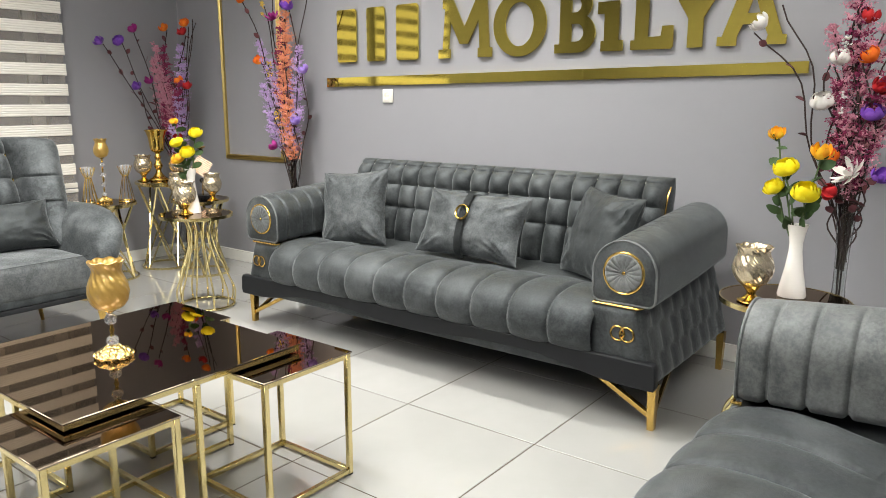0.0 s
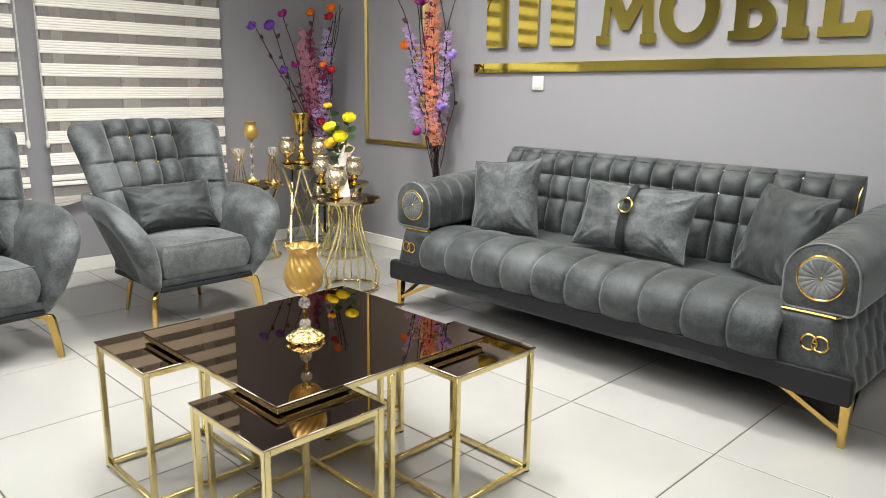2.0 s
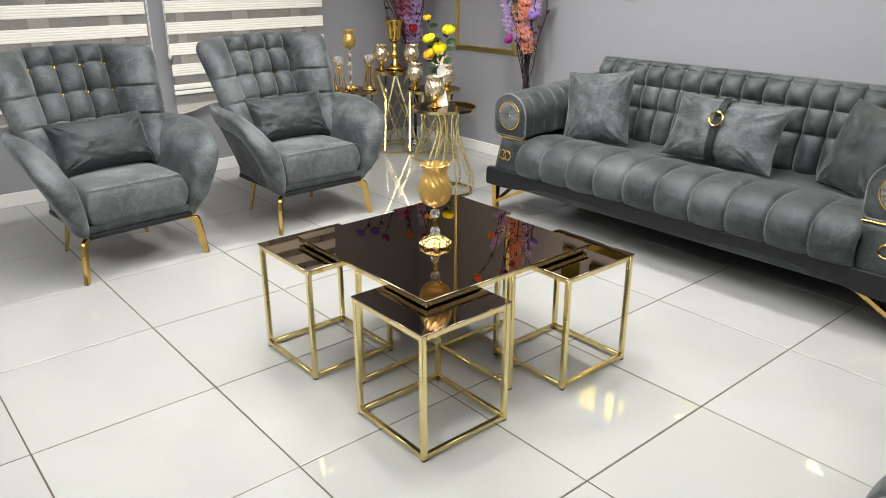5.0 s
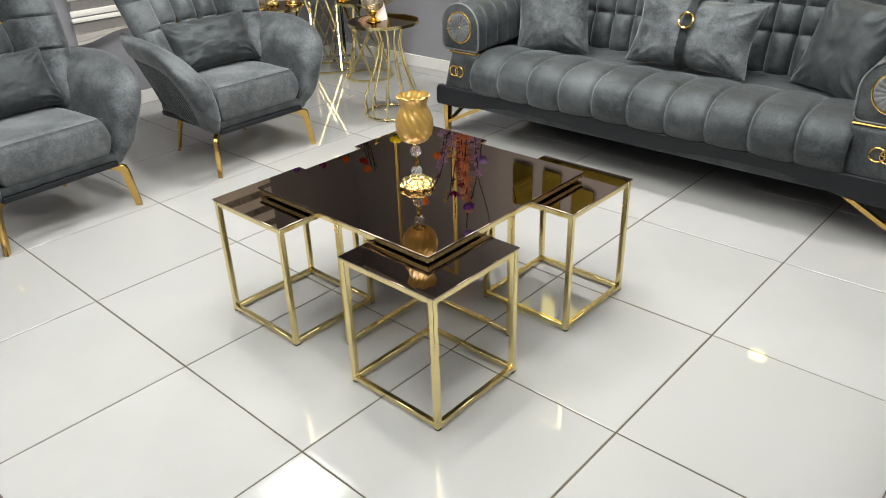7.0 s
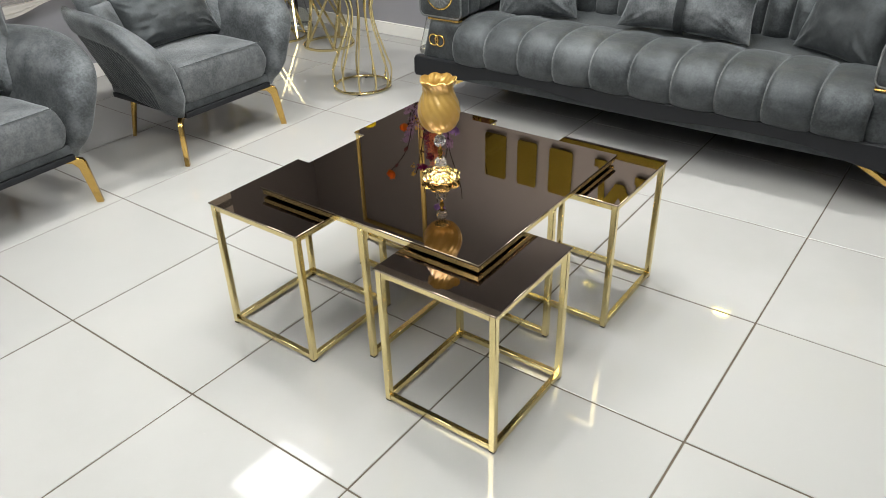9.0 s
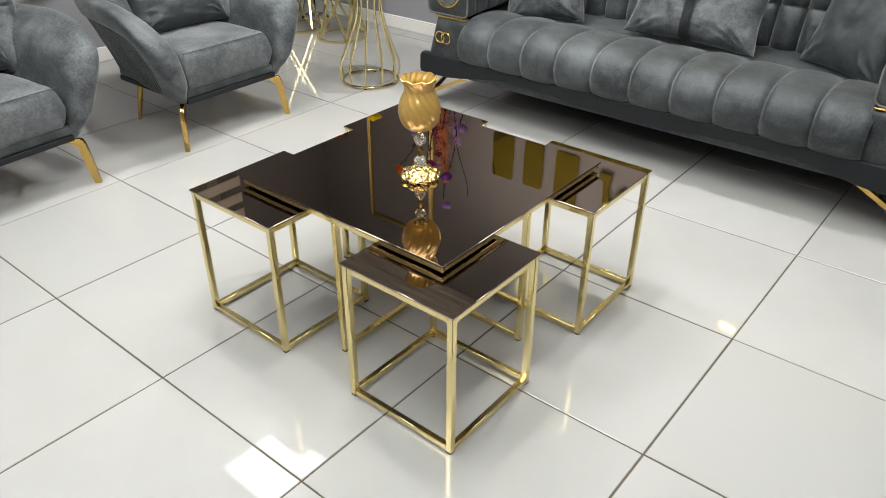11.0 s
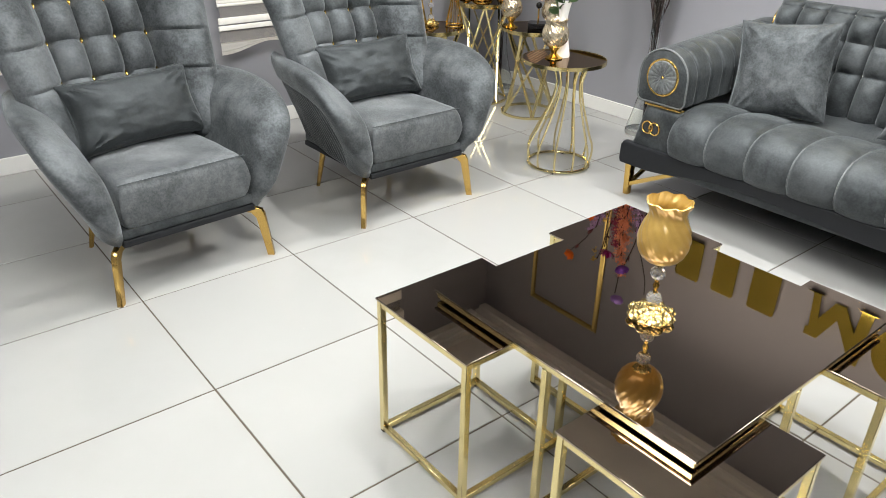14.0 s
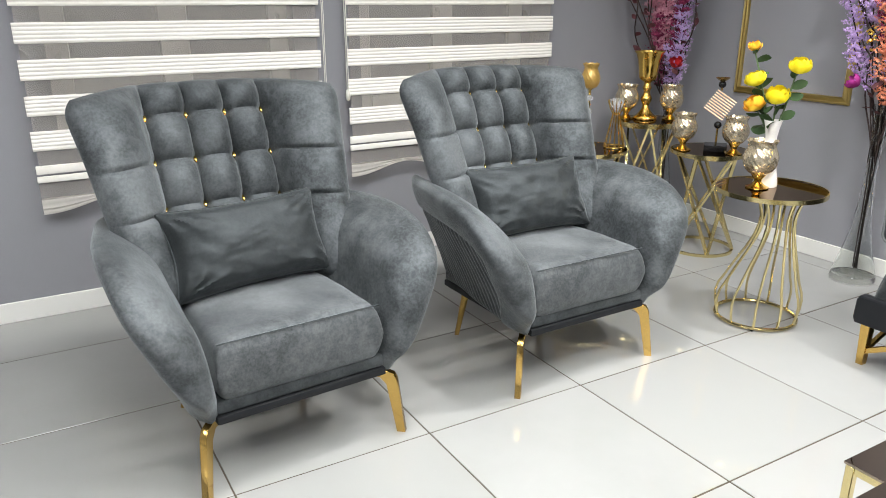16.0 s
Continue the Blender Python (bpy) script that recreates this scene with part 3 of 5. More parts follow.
def pillow(label, w, h, t, mat, m, seed, group="scatter cushions"):
    p = thing("pillow", label, "pillow", m, group)
    part("cover", pillow_mesh(w, h, t, mat, seed), mat, p)
    bm = bmesh.new()
    pts = []
    for k in range(64):
        a = 2 * pi * k / 64
        u = max(-1, min(1, 1.35 * cos(a)))
        v = max(-1, min(1, 1.35 * sin(a)))
        pts.append((w / 2 * u * (1 - 0.09 * (1 - v * v) * abs(u) ** 3), 0, h / 2 * v * (1 - 0.09 * (1 - u * u) * abs(v) ** 3)))
    tube(bm, pts, 0.0035, 5, True)
    part("piping", bm, mat, p)
    return p


# One grey cloth: lit cushion in VELVET_MID, shaded cushion in the darker copy.
pillow("grey velvet square cushion leaning on the sofa arm, lit tone", 0.41, 0.41, 0.15, VELVET_MID, pose(-2.840, 2.850, 0.640, -16, -6, 12), 1.0)
pillow("grey velvet square cushion leaning on the sofa arm, shaded tone", 0.41, 0.41, 0.15, VELVET_SHADED, pose(-1.415, 2.90, 0.635, -20, 2, -30), 4.0)
belt = pillow("grey velvet lumbar cushion with a strap and gold ring", 0.62, 0.335, 0.15, VELVET_MID, pose(-2.075, 2.868, 0.622, -24, 0, -3), 9.0)
bm = bmesh.new()
for dx in (-0.012,):
    sheet(bm, lambda u, v: (0.0 + 0.04 * (u - 0.5), -0.012 - 0.083 * (1 - (2 * v - 1) ** 2) ** 0.4, 0.168 * (2 * v - 1)), 4, 24)
bmesh.ops.solidify(bm, geom=bm.faces[:], thickness=0.004)
strap = part("strap", bm, VELVET_SHADED, belt, "velvet strap")
bm = bmesh.new()
tube(bm, [(0.034 * cos(2 * pi * k / 32), -0.102, 0.035 + 0.034 * sin(2 * pi * k / 32)) for k in range(32)], 0.0055, 8, True)
part("ring", bm, GOLD_VASE, strap, "gold ring")

# ---- wing armchairs ----
def wing_chair(m, label):
    ch = thing("armchair", label, "armchair", m, "armchairs")
    # seat
    bm = bmesh.new()
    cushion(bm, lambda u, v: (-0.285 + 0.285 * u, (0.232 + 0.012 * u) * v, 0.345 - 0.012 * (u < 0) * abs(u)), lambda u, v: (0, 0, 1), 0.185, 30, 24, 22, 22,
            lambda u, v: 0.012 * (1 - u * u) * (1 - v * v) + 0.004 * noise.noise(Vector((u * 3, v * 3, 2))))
    # Seat in the lightened velvet copy, brighter than back and arms.
    seat = part("seat", bm, VELVET_SEAT_LIT, ch, "grey velvet seat cushion")
    bm = bmesh.new()
    tube(bm, [(-0.012, y / 20 * 0.236, 0.431) for y in range(-20, 21)], 0.0025, 5)
    part("seam", bm, VELVET, seat)
    # frame below
    bm = bmesh.new()
    box(bm, -0.56, -0.006, -0.252, 0.252, 0.206, 0.230, 0.004)
    part("base_frame", bm, BLACK, ch, "black base rail")
    bm = bmesh.new()
    box(bm, -0.56, -0.012, -0.25, 0.25, 0.2305, 0.27, 0.01)
    part("seat_base", bm, VELVET, ch)
    # buttoned back with wings
    def bx(v):
        zz = 0.40 + 0.61 * (v + 1) / 2
        return -0.50 - 0.43 * (zz - 0.42), zz

    def half(v):
        r = max(0, (v - 0.80) / 0.20)
        return (0.330 + 0.092 * (v + 1) / 2) * (1 - 0.055 * r ** 2.5)

    def bc(u, v):
        x, zz = bx(v)
        a = abs(u)
        hw = half(v)
        wing = smooth01(0.42, 1.02, a)
        fw = 0.19 - 0.03 * (v + 1) / 2
        drop = 0.032 * a ** 3 * smooth01(0.3, 1, v)
        return (x + fw * wing + 0.02 * (v < -0.5) * 0, u * hw, zz - drop + 0.04 * wing * (v + 1) / 2 * 0.4)

    def bn(u, v):
        a = abs(u)
        w = smooth01(0.45, 0.8, a) * (1 - 0.35 * smooth01(0.85, 1, a))
        return (1, -math.copysign(0.95 * w, u), 0.4)

    PY, PZ, Z0 = 0.124, 0.132, 0.510                     # tuft pitch and the height of the lowest buttons

    def relief(u, v):
        z = bx(v)[1]
        y = u * half(v)
        inside = 1 - smooth01(0.186, 0.212, abs(y))
        ky = abs(sin(pi * (y / PY + 0.5))) ** 0.5
        kz = abs(sin(pi * (z - Z0) / PZ)) ** 0.5 if z < Z0 + 3.5 * PZ else 1
        ry = (y / PY + 0.5 - round(y / PY + 0.5)) * PY
        rz = ((z - Z0) / PZ - round((z - Z0) / PZ)) * PZ
        dip = 0.020 * math.exp(-(ry * ry + rz * rz) / 0.014 ** 2) * (abs(y) < 0.24 and z < Z0 + 3.3 * PZ)
        line = sum(0.012 * math.exp(-((z - Z0 - j * PZ - 0.05 * (abs(y) - 0.19)) / 0.006) ** 2) for j in (1, 2))
        swell = 0.030 * sin(pi * max(0, min(1, (abs(y) - 0.190) / 0.235))) ** 0.7
        return inside * 0.062 * (ky * (0.45 + 0.55 * kz) - 0.55) + (1 - inside) * (swell - line) - dip
    bm = bmesh.new()
    cushion(bm, bc, bn, lambda u, v: 0.130 - 0.03 * abs(u), 190, 120, 12, 9, relief)
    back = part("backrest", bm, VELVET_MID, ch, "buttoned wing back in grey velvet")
    bb = bmesh.new()
    lathe(bb, [(0.0095, 0), (0.0108, 0.004), (0.009, 0.0065), (0.0066, 0.004), (0.002, 0.003)], 16)
    bmesh.ops.transform(bb, matrix=Matrix.Rotation(pi / 2, 4, "Y"), verts=bb.verts)
    btn = mesh_of(bb, GOLD_VASE, "button")
    for j in range(1, 4):
        v = (Z0 + j * PZ - 0.40) / 0.61 * 2 - 1
        for i in range(4):
            u = (-1.5 + i) * PY / half(v)
            o = link("button", btn, back)
            n = Vector(bn(u, v)).normalized()
            o.location = Vector(bc(u, v)) + n * ((0.065 - 0.015 * abs(u) - 0.0341 - 0.020) * math.sqrt(1 - abs(v) ** 9) + 0.012)
            o.rotation_euler = (0, -0.35, 0)
    # arms: a full roll that falls over the front to the base rail, a ribbed panel on the outer side
    def arm_top(a):
        return 0.415 + 0.235 * math.sqrt(max(0, 1 - max(0, (a - 0.25) / 0.75) ** 3.2))

    for s in (-1, 1):
        def ac(u, v, s=s):
            a, b = (u + 1) / 2, (v + 1) / 2
            xf = -0.014 + 0.062 * smooth01(0, 0.45, b)
            x = -0.60 + (xf + 0.60) * a
            z = 0.214 + (arm_top(a) - 0.214) * b
            r = (z - 0.214) / 0.40
            y = 0.266 + 0.136 * r - 0.066 * (1 - a) ** 1.3
            return (x, s * y, z)

        def thick(u, v):
            a, b = (u + 1) / 2, (v + 1) / 2
            return (0.086 + 0.098 * smooth01(0.0, 1.0, b)) * (0.72 + 0.28 * smooth01(0.0, 0.5, a))

        def outer(u, v):
            a, b = (u + 1) / 2, (v + 1) / 2
            top = arm_top(a)
            z = 0.214 + (top - 0.214) * b
            e = min((1 - a) * 0.64 + 0.03, top - z + 0.02 * a)
            rib = abs(sin(pi * (-0.60 + 0.64 * a + 0.32 * z) / 0.030)) ** 0.6
            w = smooth01(0.128, 0.140, e)
            groove = 0.011 * math.exp(-((e - 0.132) / 0.006) ** 2)
            return w * (0.008 * rib - 0.020) - groove + 0.005 * noise.noise(Vector((u * 2, v * 2, 5)))
        bm = bmesh.new()
        cushion(bm, ac, lambda u, v, s=s: (0.0, s, 0.10 + 0.28 * (v + 1) / 2), thick, 130, 60, 11, 6,
                outer, lambda u, v: 0.005 * noise.noise(Vector((u * 3, v * 2, 8))), ev=lambda v: math.sqrt(max(0, 1 - abs(v) ** (7 if v > 0 else 16))))
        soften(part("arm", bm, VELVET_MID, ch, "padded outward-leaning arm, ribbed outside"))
    # legs: bent gold blades
    for s in (-1, 1):
        for x, sgn, yb, yt in ((0.0, 1, 0.305, 0.215), (-0.535, -1, 0.215, 0.18)):
            bm = bmesh.new()
            xt = x - 0.06 * sgn
            if sgn > 0:
                pts = [(yt - 0.055, 0.206), (yb - 0.055, 0.206), (yb - 0.022, 0.196), (yb - 0.012, 0.178), (yb + 0.012, 0.0), (yb - 0.012, 0.0), (yb - 0.042, 0.160), (yb - 0.062, 0.182), (yt - 0.055, 0.188)]
                me = flat_shape("leg", [[(s * py, pz) for py, pz in pts]], 0.018, GOLD, 0.0012)
                me.transform(Matrix.Translation((-s * yb, 0, 0)))
                me.transform(Matrix.Rotation(pi / 2 - s * pi / 4, 4, "Z"))
                lg = part("leg", me, GOLD, ch, "bent gold blade leg")
                lg.matrix_basis = pose(-0.004, s * (yb - 0.004), 0)
            else:
                rings(bm, [circle(x + 0.01, s * yb, 0, 0.009, 12), circle(x + 0.03, s * yt, 0.207, 0.016, 12)])
                part("leg", bm, GOLD, ch, "slim gold back leg")
    return ch


CH1, CH2 = pose(-3.722, 0.562, 0, 0, 0, 4.2), pose(-3.733, 1.59, 0, 0, 0, 0.9)
chair = wing_chair(CH1, "grey velvet wing armchair with buttoned back and gold legs")
copy_thing(chair, CH2)
for mm, rz in ((CH1, 3), (CH2, -3)):
    # Cushion in the darkened velvet copy, its shade held in the colour.
    pl = pillow("dark grey velvet lumbar cushion on the armchair, shaded tone", 0.50, 0.27, 0.17, VELVET_SHADED, mm @ pose(-0.375, 0.0, 0.565, 0, 0, 90) @ pose(0, 0, 0, -26, -1, rz), 3.0 if rz > 0 else 6.0, "armchair cushions")

# ---- on the walls ----
def disc_pts(cx, cz, rx, rz, n=40, a0=0, a1=360):
    return [(cx + rx * cos(radians(a0 + (a1 - a0) * k / n)), cz + rz * sin(radians(a0 + (a1 - a0) * k / n))) for k in range(n + (a1 - a0 < 360))]


SIGN_Z, SIGN_H = 1.447, 0.318
word = thing("wall_sign", "gold mirror acrylic letters on the grey wall", "sign", pose(0, YN - 0.016, SIGN_Z))
LETTERS = [
    ("letter_m", -2.722, [[(0, 0), (.082, 0), (.082, .05), (.07, .05), (.084, .2), (.150, .075), (.205, .075), (.275, .2), (.284, .05), (.272, .05), (.272, 0), (.364, 0), (.364, .05), (.348, .05), (.330, .318), (.262, .318), (.180, .165), (.102, .318), (.03, .318), (.03, .27), (.047, .27), (.03, .05), (0, .05)]]),
    ("letter_o", -2.348, [disc_pts(.1625, .159, .1625, .166), disc_pts(.1625, .159, .088, .112)]),
    ("letter_b", -1.972, [[(0, 0), (.13, 0)] + disc_pts(.13, .093, .095, .093, 14, -88, 62) + disc_pts(.118, .236, .086, .082, 14, -42, 90) + [(0, .318), (0, .275), (.028, .275), (.028, .045), (0, .045)],
                          [(.092, .055)] + disc_pts(.125, .098, .036, .043, 8, -90, 90) + [(.092, .141)], [(.092, .196)] + disc_pts(.115, .230, .032, .034, 8, -90, 90) + [(.092, .264)]]),
    ("letter_i", -1.735, [[(.02, 0), (.135, 0), (.135, .05), (.112, .05), (.112, .235), (0, .235), (0, .178), (.036, .178), (.036, .05), (.02, .05)], disc_pts(.07, .288, .04, .034, 24)]),
    ("letter_l", -1.560, [[(0, 0), (.2, 0), (.208, .012), (.208, .105), (.155, .105), (.148, .058), (.086, .058), (.086, .275), (.11, .275), (.11, .318), (0, .318), (0, .275), (.02, .275), (.02, .045), (0, .045)]]),
    ("letter_y", -1.400, [[(.115, 0), (.185, 0), (.185, .13), (.30, .318), (.208, .318), (.15, .215), (.09, .318), (0, .318), (.115, .13)]]),
    ("letter_a", -1.150, [[(0, 0), (.085, 0), (.085, .04), (.108, .088), (.196, .088), (.215, .04), (.205, 0), (.292, 0), (.292, .04), (.275, .04), (.178, .318), (.118, .318), (.02, .04), (0, .04)], [(.125, .135), (.178, .135), (.151, .218)]]),
]
for nm, x, shp in LETTERS:
    o = part(nm, flat_shape(nm, shp, 0.010, GOLD_SIGN), GOLD_SIGN, word)
    o.location = (x, 0, 0.004 * (x + 2.7))
# the first three marks are plain plates
for x, w_ in ((-3.555, 0.205), (-3.300, 0.185), (-3.060, 0.205)):
    o = part("plate", flat_shape("plate", [[(.03, 0), (w_ - .03, 0), (w_ - .02, .012), (w_ - .02, .306), (w_ - .03, .318), (.03, .318), (.02, .306), (.02, .012)]], 0.010, GOLD_SIGN), GOLD_SIGN, word)
    o.location = (x, 0, 0)
rail_ = tagged(link("wall_strip", flat_shape("wall_strip", [[(-3.642, 1.295), (-0.760, 1.329), (-0.762, 1.379), (-3.643, 1.352)]], 0.012, GOLD_SIGN)), "long gold mirror acrylic strip under the wall letters", "wall strip")
rail_.location = (0, YN - 0.010, 0)

sk = thing("wall_socket", "white plastic wall socket below the gold strip", "socket", pose(-3.125, YN, 1.238))
part("cover", one_box(-0.041, 0.041, -0.012, -0.0005, -0.041, 0.041, 0.005), WHITE_PLASTIC, sk)
bm = bmesh.new()
rings(bm, [circle(0, 0, 0, 0.026), circle(0, 0, 0.004, 0.026), circle(0, 0, 0.004, 0.021), circle(0, 0, 0.001, 0.020)], True)
bmesh.ops.transform(bm, matrix=pose(0, -0.0118, 0, 90), verts=bm.verts)
part("insert", bm, WHITE_PLASTIC, sk)
for sx in (-1, 1):
    bm = lathe(bmesh.new(), [(0.003, 0), (0.003, 0.0015)], 10)
    bmesh.ops.transform(bm, matrix=pose(sx * 0.009, -0.0132, 0, 90), verts=bm.verts)
    part("hole", bm, BLACK, sk)

# gold moulding on the wall
mf = thing("wall_frame", "tall gold moulding frame on the grey wall", "wall frame", pose(-4.42, YN, 1.65))
W2, H2 = 0.335, 0.872
prof = [(0.0, -0.0005), (0.0, -0.010), (0.008, -0.016), (0.014, -0.012), (0.022, -0.014), (0.030, -0.022), (0.036, -0.016), (0.036, -0.0005)]
corners = [(-1, -1), (1, -1), (1, 1), (-1, 1)]
for i in range(4):
    (ax, az), (bx_, bz) = corners[i], corners[(i + 1) % 4]
    part("moulding", rings(bmesh.new(), [[(sx * (W2 - q), y, sz * (H2 - q)) for q, y in prof] for sx, sz in ((ax, az), (bx_, bz))]), GOLD_FRAME, mf)


# striped day-night blinds
def sheer_material():
    m, nt, b = material("sheer_blind_fabric")
    b.inputs["Base Color"].default_value = (0.50, 0.47, 0.44, 1)
    b.inputs["Roughness"].default_value = 0.8
    tr = nt.nodes.new("ShaderNodeBsdfTransparent")
    tr.inputs[0].default_value = (0.85, 0.83, 0.81, 1)
    mx = nt.nodes.new("ShaderNodeMixShader")
    out = nt.nodes["Material Output"]
    nt.links.new(mixed(nt, 0.30, 0.40, noise_of(nt, 4, 3), "FLOAT"), mx.inputs[0])
    nt.links.new(tr.outputs[0], mx.inputs[1])
    nt.links.new(b.outputs[0], mx.inputs[2])
    nt.links.new(mx.outputs[0], out.inputs["Surface"])
    return m


SHEER = sheer_material()
BAND = plain("white_blind_fabric", (0.80, 0.77, 0.72), 0.7, 0.2, 0.06, 40, 0.1)
for k, (y0, y1) in enumerate(((0.028, 1.228), (1.358, 2.540))):
    bl = thing("window_blind", "white striped day-night roller blind over the window", "blind", pose(XW + 0.055, (y0 + y1) / 2, 0), "window blinds")
    hw = (y1 - y0) / 2
    wob = lambda y, z: 0.002 * sin(4 * y + 3 * z)
    bm = bmesh.new()
    sheet(bm, lambda u, v: (0.0 + wob(u, v), -hw + 0.012 + (2 * hw - 0.024) * u, 0.62 + 1.88 * v), 8, 30)
    part("sheer", bm, SHEER, bl, "thin see-through fabric")
    z = 0.776
    while z < 2.48:
        bm = bmesh.new()
        zs = [z - 0.076 + 0.076 * i / 20 for i in range(21)]
        lo = [[(0.004 + 0.003 * abs(sin(pi * i / 4)) + 0.0, y, zz) for i, zz in enumerate(zs)] + [(0.001, y, zz) for zz in (zs[-1], zs[0])] for y in (-hw, hw)]
        rings(bm, lo)
        part("band", bm, BAND, bl)
        z += 0.1345
    part("bottom_rail", one_box(-0.003, 0.012, -hw - 0.003, hw + 0.003, 0.575, 0.600, 0.004), BAND, bl)
    part("bottom_rail", one_box(-0.003, 0.010, -hw - 0.002, hw + 0.002, 0.608, 0.642, 0.004), BAND, bl)
    wave = lambda u: 0.446 + 0.050 * (0.5 - 0.5 * cos(2 * pi * u * 2)) ** 1.2
    part("skirt_sheer", sheet(bmesh.new(), lambda u, v: (0.001, -hw + 2 * hw * u, 0.510 + 0.067 * v), 4, 2), SHEER, bl)
    bm = sheet(bmesh.new(), lambda u, v: (0.004 + 0.002 * sin(20 * v), -hw + 2 * hw * u, wave(u) + (0.513 - wave(u)) * v), 48, 8)
    bmesh.ops.solidify(bm, geom=bm.faces[:], thickness=0.002)
    part("skirt", bm, BAND, bl, "white fabric skirt with a waved hem")
    part("head_rail", one_box(-0.05, 0.03, -hw - 0.01, hw + 0.01, 2.48, 2.56, 0.01), BAND, bl)
    ce = hw + 0.012 if k == 0 else -hw - 0.010
    bm = bmesh.new()
    for dx in (-0.006, 0.012):
        tube(bm, [(0.015 + dx, ce, 2.48), (0.015 + dx, ce, 1.6), (0.015 + dx, ce, 0.86)], 0.0022, 5)
    ch_ = part("cord", bm, WHITE_PLASTIC, bl)
    bm = lathe(bmesh.new(), [(0.003, 0.03), (0.010, 0.018), (0.012, 0.0), (0.009, -0.02), (0.003, -0.028)], 12, at=(0.018, ce, 0.84))
    part("cord_weight", bm, WHITE_PLASTIC, ch_)

# ---- side tables ----
def top_disc(t, cx, cy, z, r):
    bm = bmesh.new()
    rings(bm, [circle(cx, cy, z - 0.004, r - 0.004, 56), circle(cx, cy, z, r - 0.004, 56)])
    part("tabletop", bm, BRONZE, t, "bronze mirror glass top")
    bm = bmesh.new()
    rings(bm, [circle(cx, cy, z - 0.016, r, 56), circle(cx, cy, z + 0.0015, r, 56), circle(cx, cy, z + 0.0015, r - 0.0045, 56), circle(cx, cy, z - 0.016, r - 0.0045, 56)], False, True)
    part("rim", bm, GOLD_PALE, t)
    bm = bmesh.new()
    rings(bm, [circle(cx, cy, z - 0.013, r - 0.0046, 48), circle(cx, cy, z - 0.0045, r - 0.0046, 48)])
    part("underside", bm, BLACK, t)


def cage_table(m, ring, neck):
    t = thing("side_table", "round side table on a curved gold wire cage", "side table", m, "cage side tables")
    top_disc(t, 0, 0, 0.57, 0.205)
    R = 0.158
    bm = bmesh.new()
    tube(bm, circle(ring[0], ring[1], 0.012, R, 48), 0.0075, 8, True)
    foot = part("base_ring", bm, GOLD_PALE, t)
    for k in range(4):
        a = 0.6 + k * pi / 2
        part("rubber_foot", lathe(bmesh.new(), [(0.006, 0), (0.006, 0.007)], 8, at=(ring[0] + R * cos(a), ring[1] + R * sin(a), 0)), BLACK, foot)
    bm = bmesh.new()
    tube(bm, circle(neck[0], neck[1], 0.548, 0.085, 40), 0.005, 8, True)
    part("top_ring", bm, GOLD_PALE, t)
    for k in range(11):
        a = 2 * pi * k / 11 + 0.2
        pts = []
        for j in range(15):
            s = j / 14
            f = smooth01(0.10, 0.86, s)
            cx, cy = ring[0] + (neck[0] - ring[0]) * f, ring[1] + (neck[1] - ring[1]) * f
            rr = R + 0.012 * sin(pi * min(1, s / 0.3)) * (s < 0.3) - (R - 0.062) * f + 0.023 * smooth01(0.88, 1, s)
            pts.append((cx + rr * cos(a), cy + rr * sin(a), 0.014 + 0.534 * s))
        bm = bmesh.new()
        tube(bm, pts, 0.0052, 7)
        part("rod", bm, GOLD_PALE, t)
    return t


def crossed_table(m, h, r, R=0.165):
    t = thing("side_table", "round bronze-topped side table on crossed gold bars", "side table", m, "crossed-bar side tables")
    top_disc(t, 0, 0, h, r)
    for z, rr, nm in ((0.008, R, "base_ring"), (h - 0.022, R - 0.01, "top_ring")):
        bm = bmesh.new()
        rings(bm, [circle(0, 0, z - 0.007, rr + 0.006, 48), circle(0, 0, z + 0.007, rr + 0.006, 48), circle(0, 0, z + 0.007, rr - 0.006, 48), circle(0, 0, z - 0.007, rr - 0.006, 48)], False, True)
        part(nm, bm, GOLD_PALE, t)
    for k in range(5):
        for s in (-1, 1):
            a = 2 * pi * k / 5 + 0.3
            b = a + s * 1.85
            bm = bmesh.new()
            tube(bm, [(R * cos(a), R * sin(a), 0.012), ((R - 0.01) * cos(b), (R - 0.01) * sin(b), h - 0.024)], 0.0075, square=0.0055)
            part("bar", bm, GOLD_PALE, t)
    return t


T1, TR = (-3.737, 2.470), (-0.582, 2.552)
cage_table(pose(T1[0], T1[1], 0), (-0.038, 0.065), (0.062, -0.018))
cage_table(pose(TR[0], TR[1], 0), (-0.02, 0.055), (0.055, -0.02))
T2, T3, T4 = (-4.535, 3.055), (-4.950, 3.020), (-4.895, 2.570)
crossed_table(pose(*T2, 0, 0, 0, 20), 0.530, 0.195)
crossed_table(pose(*T3, 0, 0, 0, 50), 0.632, 0.180)
crossed_table(pose(*T4, 0, 0, 0, 5), 0.525, 0.190)


# ---- vases, cups and candle holders ----
def glass(name, colour, rough=0.05, metal_=0.0, trans=0.9):
    m, nt, b = material(name)
    b.inputs["Base Color"].default_value = (*colour, 1)
    b.inputs["Roughness"].default_value = rough
    b.inputs["Metallic"].default_value = metal_
    b.inputs["Transmission Weight"].default_value = trans
    b.inputs["IOR"].default_value = 1.45
    return m


CLEAR = glass("clear_glass", (0.95, 0.97, 0.96), 0.02, 0, 1.0)
CRYSTAL = glass("cut_crystal", (0.95, 0.96, 0.98), 0.02, 0, 0.85)


